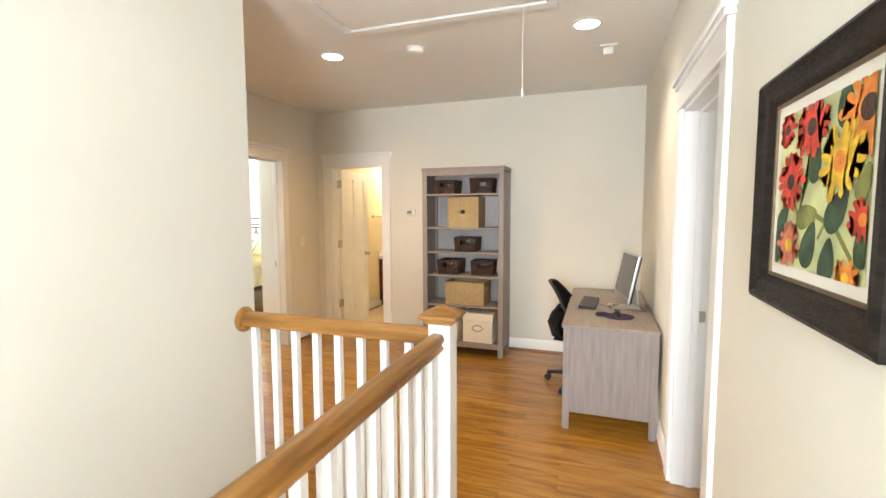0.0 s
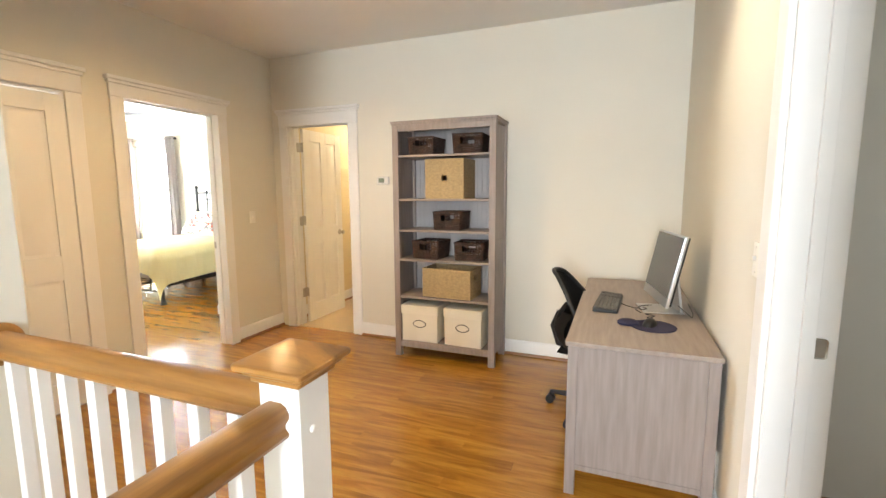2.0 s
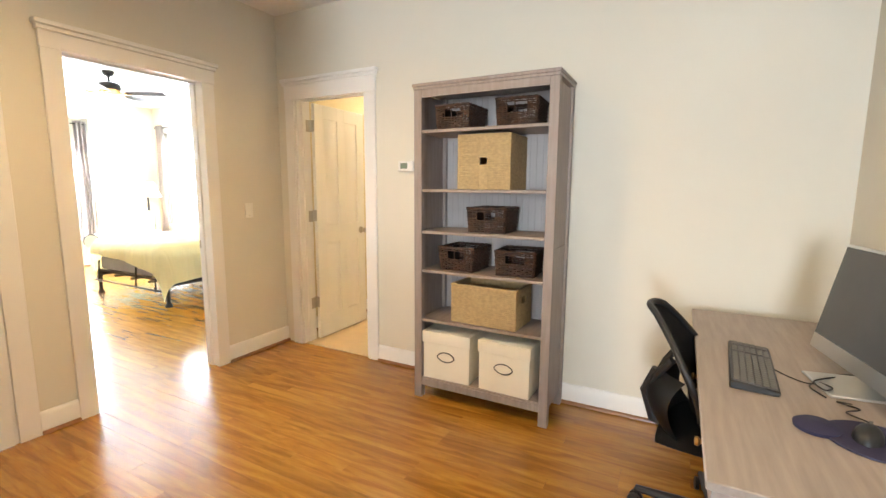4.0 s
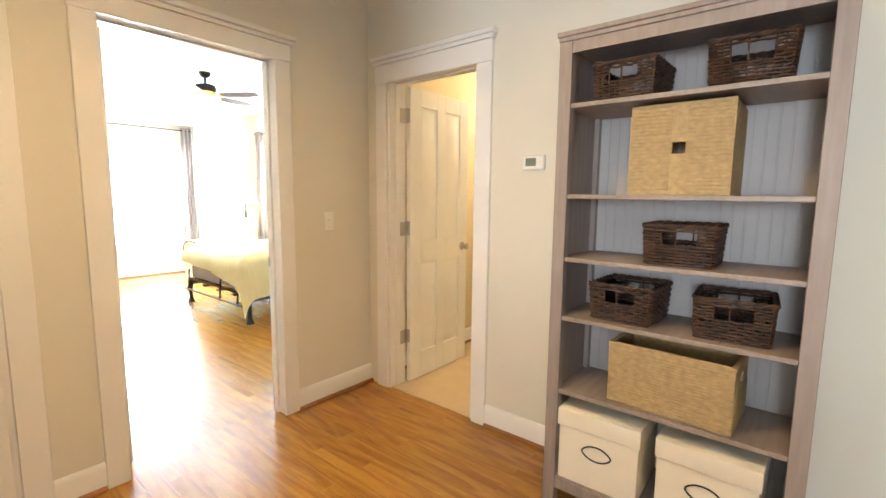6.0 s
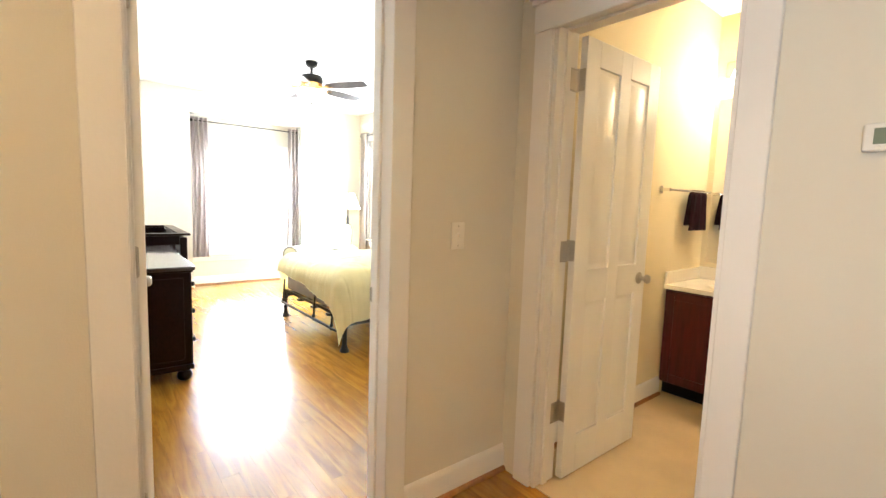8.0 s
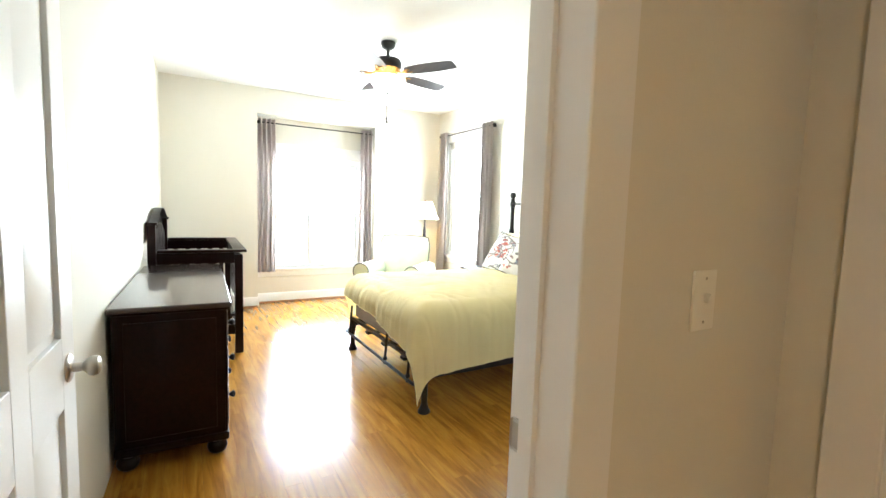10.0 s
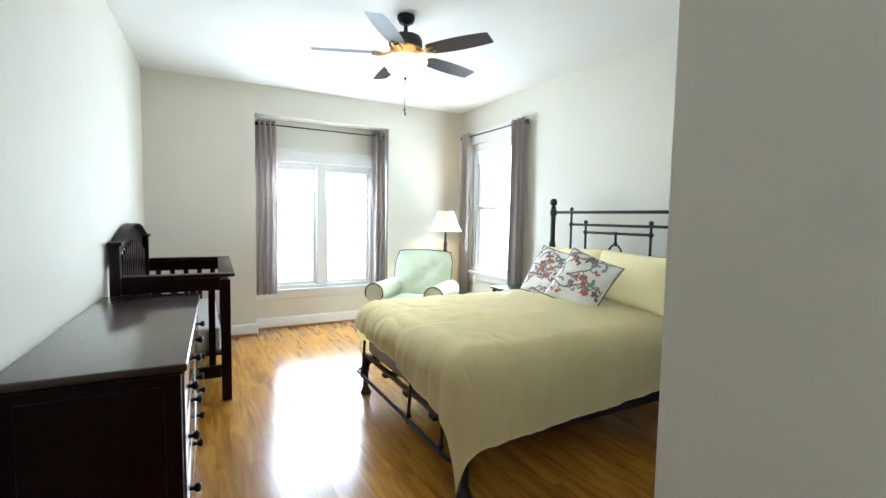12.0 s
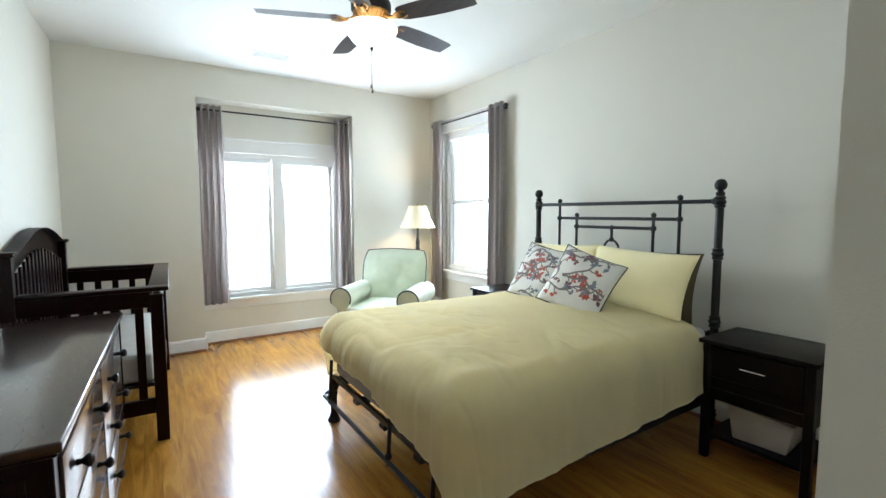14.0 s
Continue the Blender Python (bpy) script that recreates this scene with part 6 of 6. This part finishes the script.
for c in range(2):
    x0, x1 = (-L + 0.055, -0.012) if c == 0 else (0.012, L - 0.055)
    for z0, z1 in ((0.135, 0.345), (0.357, 0.555), (0.567, 0.750)):
        dr = part("drawer_front", B(((x0, W - 0.020, z0), (x1, W - 0.002, z1)), bevel=0.005, seg=2), M_CHERRY_SHEEN, dre)
        for k in (0.22, 0.78):
            bm = bmesh.new()
            turned(bm, [(0.009, -0.002), (0.008, 0.012), (0.013, 0.018), (0.019, 0.026), (0.018, 0.034), (0.010, 0.040), (0.0, 0.041)], (x0 + (x1 - x0) * k, W - 0.002, (z0 + z1) / 2), n=16, axis="y")
            part("knob", bm, M_ESPRESSO, dr, "round dark wood knob")

# ---- bedroom: crib ----
crib = thing("crib", "dark cherry baby crib with an arched slatted back", "crib", (-7.77, 3.831, 0), -1.7)
CL, CW = 0.72, 0.350
for sx in (-1, 1):
    part("front_post", B(((sx * CL, CW, 0), (sx * (CL - 0.055), CW - 0.065, 0.875)), bevel=0.004), M_CHERRY, crib)
    part("back_post", B(((sx * CL, -CW, 0), (sx * (CL - 0.055), -CW + 0.06, 1.12)), bevel=0.004), M_CHERRY, crib)
    part("post_cap", B(((sx * (CL + 0.02), -CW - 0.005, 1.12), (sx * (CL - 0.07), -CW + 0.075, 1.145)), bevel=0.006), M_CHERRY, crib)
    bm = B(((sx * (CL - 0.008), -CW + 0.06, 0.80), (sx * (CL - 0.046), CW - 0.065, 0.895)), bevel=0.005)
    part("end_rail", bm, M_CHERRY, crib)
    part("end_cap", B(((sx * (CL + 0.018), -CW + 0.065, 0.895), (sx * (CL - 0.075), CW + 0.03, 0.92)), bevel=0.008, seg=2), M_CHERRY, crib)
    part("end_lower_rail", B(((sx * (CL - 0.012), -CW + 0.06, 0.17), (sx * (CL - 0.042), CW - 0.065, 0.26)), bevel=0.004), M_CHERRY, crib)
    for i in range(5):
        y = -CW + 0.11 + i * 0.112
        part("end_slat", B(((sx * (CL - 0.020), y, 0.26), (sx * (CL - 0.034), y + 0.042, 0.83)), bevel=0.002), M_CHERRY, crib)
part("front_rail", B(((-CL + 0.055, CW - 0.052, 0.72), (CL - 0.055, CW - 0.014, 0.88)), bevel=0.005), M_CHERRY, crib)
part("front_cap", B(((-CL - 0.018, CW - 0.075, 0.8955), (CL + 0.018, CW + 0.030, 0.9195)), bevel=0.008, seg=2), M_CHERRY, crib)
part("front_lower_rail", B(((-CL + 0.055, CW - 0.052, 0.17), (CL - 0.055, CW - 0.014, 0.27)), bevel=0.005), M_CHERRY, crib)
for i in range(14):
    x = -CL + 0.11 + i * 0.086
    part("front_slat", B(((x, CW - 0.040, 0.27), (x + 0.036, CW - 0.026, 0.72)), bevel=0.002), M_CHERRY, crib)


def arch(u):
    return 1.125 + 0.125 * math.sin(math.pi * u) ** 1.3


bm = bmesh.new()
grid(bm, 28, 1, lambda u, v: Vector(((2 * u - 1) * (CL - 0.055), -CW + 0.015, arch(u) - 0.15 * (1 - v))))
bmesh.ops.solidify(bm, geom=bm.faces[:], thickness=0.035)
part("arched_rail", bm, M_CHERRY, crib)
bm = bmesh.new()
grid(bm, 28, 1, lambda u, v: Vector(((2 * u - 1) * (CL - 0.055), -CW - 0.002 + v * 0.07, arch(u) + 0.002)))
bmesh.ops.solidify(bm, geom=bm.faces[:], thickness=-0.02)
part("arched_cap", bm, M_CHERRY, crib)
for i in range(14):
    x = -CL + 0.11 + i * 0.086
    u = (x + 0.018 + CL - 0.055) / (2 * CL - 0.11)
    part("back_slat", B(((x, -CW + 0.026, 0.27), (x + 0.036, -CW + 0.040, arch(u) - 0.13)), bevel=0.002), M_CHERRY, crib)
part("back_lower_rail", B(((-CL + 0.055, -CW + 0.015, 0.17), (CL - 0.055, -CW + 0.05, 0.27)), bevel=0.004), M_CHERRY, crib)
part("spring_base", B(((-CL + 0.045, -CW + 0.055, 0.325), (CL - 0.045, CW - 0.055, 0.345))), M_IRON, crib)
tagged(part("crib_mattress", B(((-8.43, 3.562, 0.346), (-7.11, 4.098, 0.52)), bevel=0.03, seg=3), M_MATTRESS), "white quilted mattress inside the crib", "mattress")

# ---- bedroom: armchair and lamp ----
arm = thing("armchair", "mint green leather armchair with dark piping", "armchair", (-8.11, 6.09, 0), -46)


part("base", B(((-0.36, -0.36, 0.05), (0.34, 0.36, 0.28)), bevel=0.03, seg=3), M_MINT, arm)
part("seat_cushion", B(((-0.25, -0.255, 0.27), (0.40, 0.255, 0.44)), bevel=0.06, seg=4), M_MINT, arm)
for s in (-1, 1):
    bm = bmesh.new()
    box(bm, (-0.34, s * 0.265, 0.10), (0.30, s * 0.40, 0.50), 0.03, 3)
    rod(bm, (-0.32, s * 0.34, 0.51), (0.315, s * 0.34, 0.51), 0.105, n=24)
    a = part("arm", bm, M_MINT, arm, smooth=50)
    bm = bmesh.new()
    tube(bm, [(0.318, s * 0.34 + 0.105 * math.cos(t), 0.51 + 0.105 * math.sin(t)) for t in [math.pi * (-0.15 + 1.3 * k / 24) for k in range(25)]], 0.007, 6)
    part("piping", bm, M_PIPING, a, "dark piping")
bm = bmesh.new()


def chair_back(u, v):
    w = 0.37 - 0.06 * max(0, 0.5 - v)
    y = (2 * u - 1) * w * (1 - 0.12 * max(0, v - 0.8) ** 1 * 5 * abs(2 * u - 1) ** 4)
    d = (1 - abs(2 * u - 1) ** 3) * (1 - abs(2 * v - 1) ** 4)
    return Vector((-0.245 - 0.13 * v + 0.075 * d + 0.03 * (2 * u - 1) ** 2 + 0.012 * noise.noise(Vector((u * 5, v * 6, 2))) - 0.014 * max(0.0, 0.12 - abs(noise.noise(Vector((u * 3 + v, v * 2.5 - u, 7))))) / 0.12, y, 0.40 + 0.53 * v + 0.02 * (1 - (2 * u - 1) ** 2) * v))


grid(bm, 24, 20, chair_back)
bmesh.ops.solidify(bm, geom=bm.faces[:], thickness=0.13)
bk = part("backrest", bm, M_MINT, arm, smooth=70)
bm = bmesh.new()
tube(bm, [chair_back(0.02, 0.25 + 0.75 * k / 12) for k in range(13)] + [chair_back(0.02 + 0.96 * k / 16, 1.0) for k in range(1, 16)] + [chair_back(0.98, 1 - 0.75 * k / 12) for k in range(13)], 0.006, 6)
part("piping", bm, M_PIPING, bk, "dark piping")
for x, y in ((-0.30, -0.30), (-0.30, 0.30), (0.28, -0.30), (0.28, 0.30)):
    bm = bmesh.new()
    rod(bm, (x, y, 0), (x, y, 0.06), 0.02, 0.026, n=10)
    part("foot", bm, M_ESPRESSO, arm)

lamp = thing("floor_lamp", "dark floor lamp with a lit cream fabric shade in the corner", "lamp", (-8.50, 6.70, 0))
bm = bmesh.new()
turned(bm, [(0.0, 0.0), (0.13, 0.0), (0.13, 0.015), (0.11, 0.026), (0.03, 0.04), (0.016, 0.06)], n=28)
part("base", bm, M_IRON, lamp)
bm = bmesh.new()
turned(bm, [(0.012, 0.05), (0.012, 0.80), (0.022, 0.84), (0.030, 0.90), (0.020, 0.96), (0.026, 1.0), (0.014, 1.06), (0.012, 1.15), (0.010, 1.30), (0.0, 1.30)], n=18)
part("stem", bm, M_IRON, lamp)
bm = bmesh.new()
grid(bm, 40, 6, lambda u, v: Vector(((0.205 - 0.105 * v) * math.cos(2 * math.pi * u), (0.205 - 0.105 * v) * math.sin(2 * math.pi * u), 1.17 + 0.25 * v - 0.02 * math.sin(math.pi * v))))
sh = part("shade", bm, M_SHADE, lamp, "lit cream fabric shade")
bm = bmesh.new()
rod(bm, (-0.1, 0, 1.40), (0.1, 0, 1.40), 0.002, n=5)
turned(bm, [(0.0, 1.39), (0.006, 1.40), (0.010, 1.43), (0.0, 1.45)], n=10)
part("finial", bm, M_BRASS, lamp)

# ---- floors: oak boards laid along x ----


def board_floor(name, label, spans, y0, y1, cap=300):
    """Strip boards of random length; the joints stay open by a hair over a dark underlay."""
    rng = random.Random(len(name))
    under = tagged(part(name, B(*[((a, c, -0.12), (b, d, -0.0045)) for a, b, c, d in spans]), M_FLOOR_GAP), label, "floor", kind="structure")
    w, meshes, count = 0.083, {}, 0
    rest = bmesh.new()
    yy = y1
    while yy > y0 + 1e-6:
        y = max(yy - w, y0)
        for a, b, c, d in spans:
            if yy <= c + 0.03 or y >= d - 0.03:
                continue
            x = a
            first = True
            while x < b - 1e-6:
                ln = rng.choice((0.6, 0.9, 1.2, 1.5))
                if first:
                    ln, first = rng.choice((0.3, 0.6, 0.9)), False
                if b - (x + ln) < 0.25:
                    ln = b - x
                key = (round(ln, 3), round(yy - y, 3))
                drop = rng.uniform(-0.0004, 0.0)
                if count < cap:
                    if key not in meshes:
                        bm = bmesh.new()
                        l, k = ln - 0.0008, (yy - y) - 0.0006
                        v = box(bm, (0, 0, -0.004), (l, k, 0.0))
                        for q in v[:4]:
                            q.co.x += 0.0004 if q.co.x < l / 2 else -0.0004
                        meshes[key] = finish("plank", bm, M_FLOOR)
                    ob = new("plank", meshes[key])
                    ob.location = (x, y, drop)
                    ob.parent = under
                    count += 1
                else:
                    box(rest, (x, y, -0.004), (x + ln - 0.0008, yy - 0.0006, drop))
                x += ln
        yy = y
    if rest.verts:
        tagged(part("planks", rest, M_FLOOR, under), kind="stuff")
    else:
        rest.free()


board_floor("floor_hall", "golden oak strip floor of the hall, glossy", [(-3.42, 0.60, 1.846, 4.93), (-0.530, 0.60, -2.5, 1.846), (-3.42, -1.81, -2.5, 1.846)], -2.5, 4.93, 300)
board_floor("floor_bedroom", "golden oak strip floor of the bedroom, glossy", [(-9.09, -3.42, 3.32, 7.10)], 3.32, 7.10, 300)
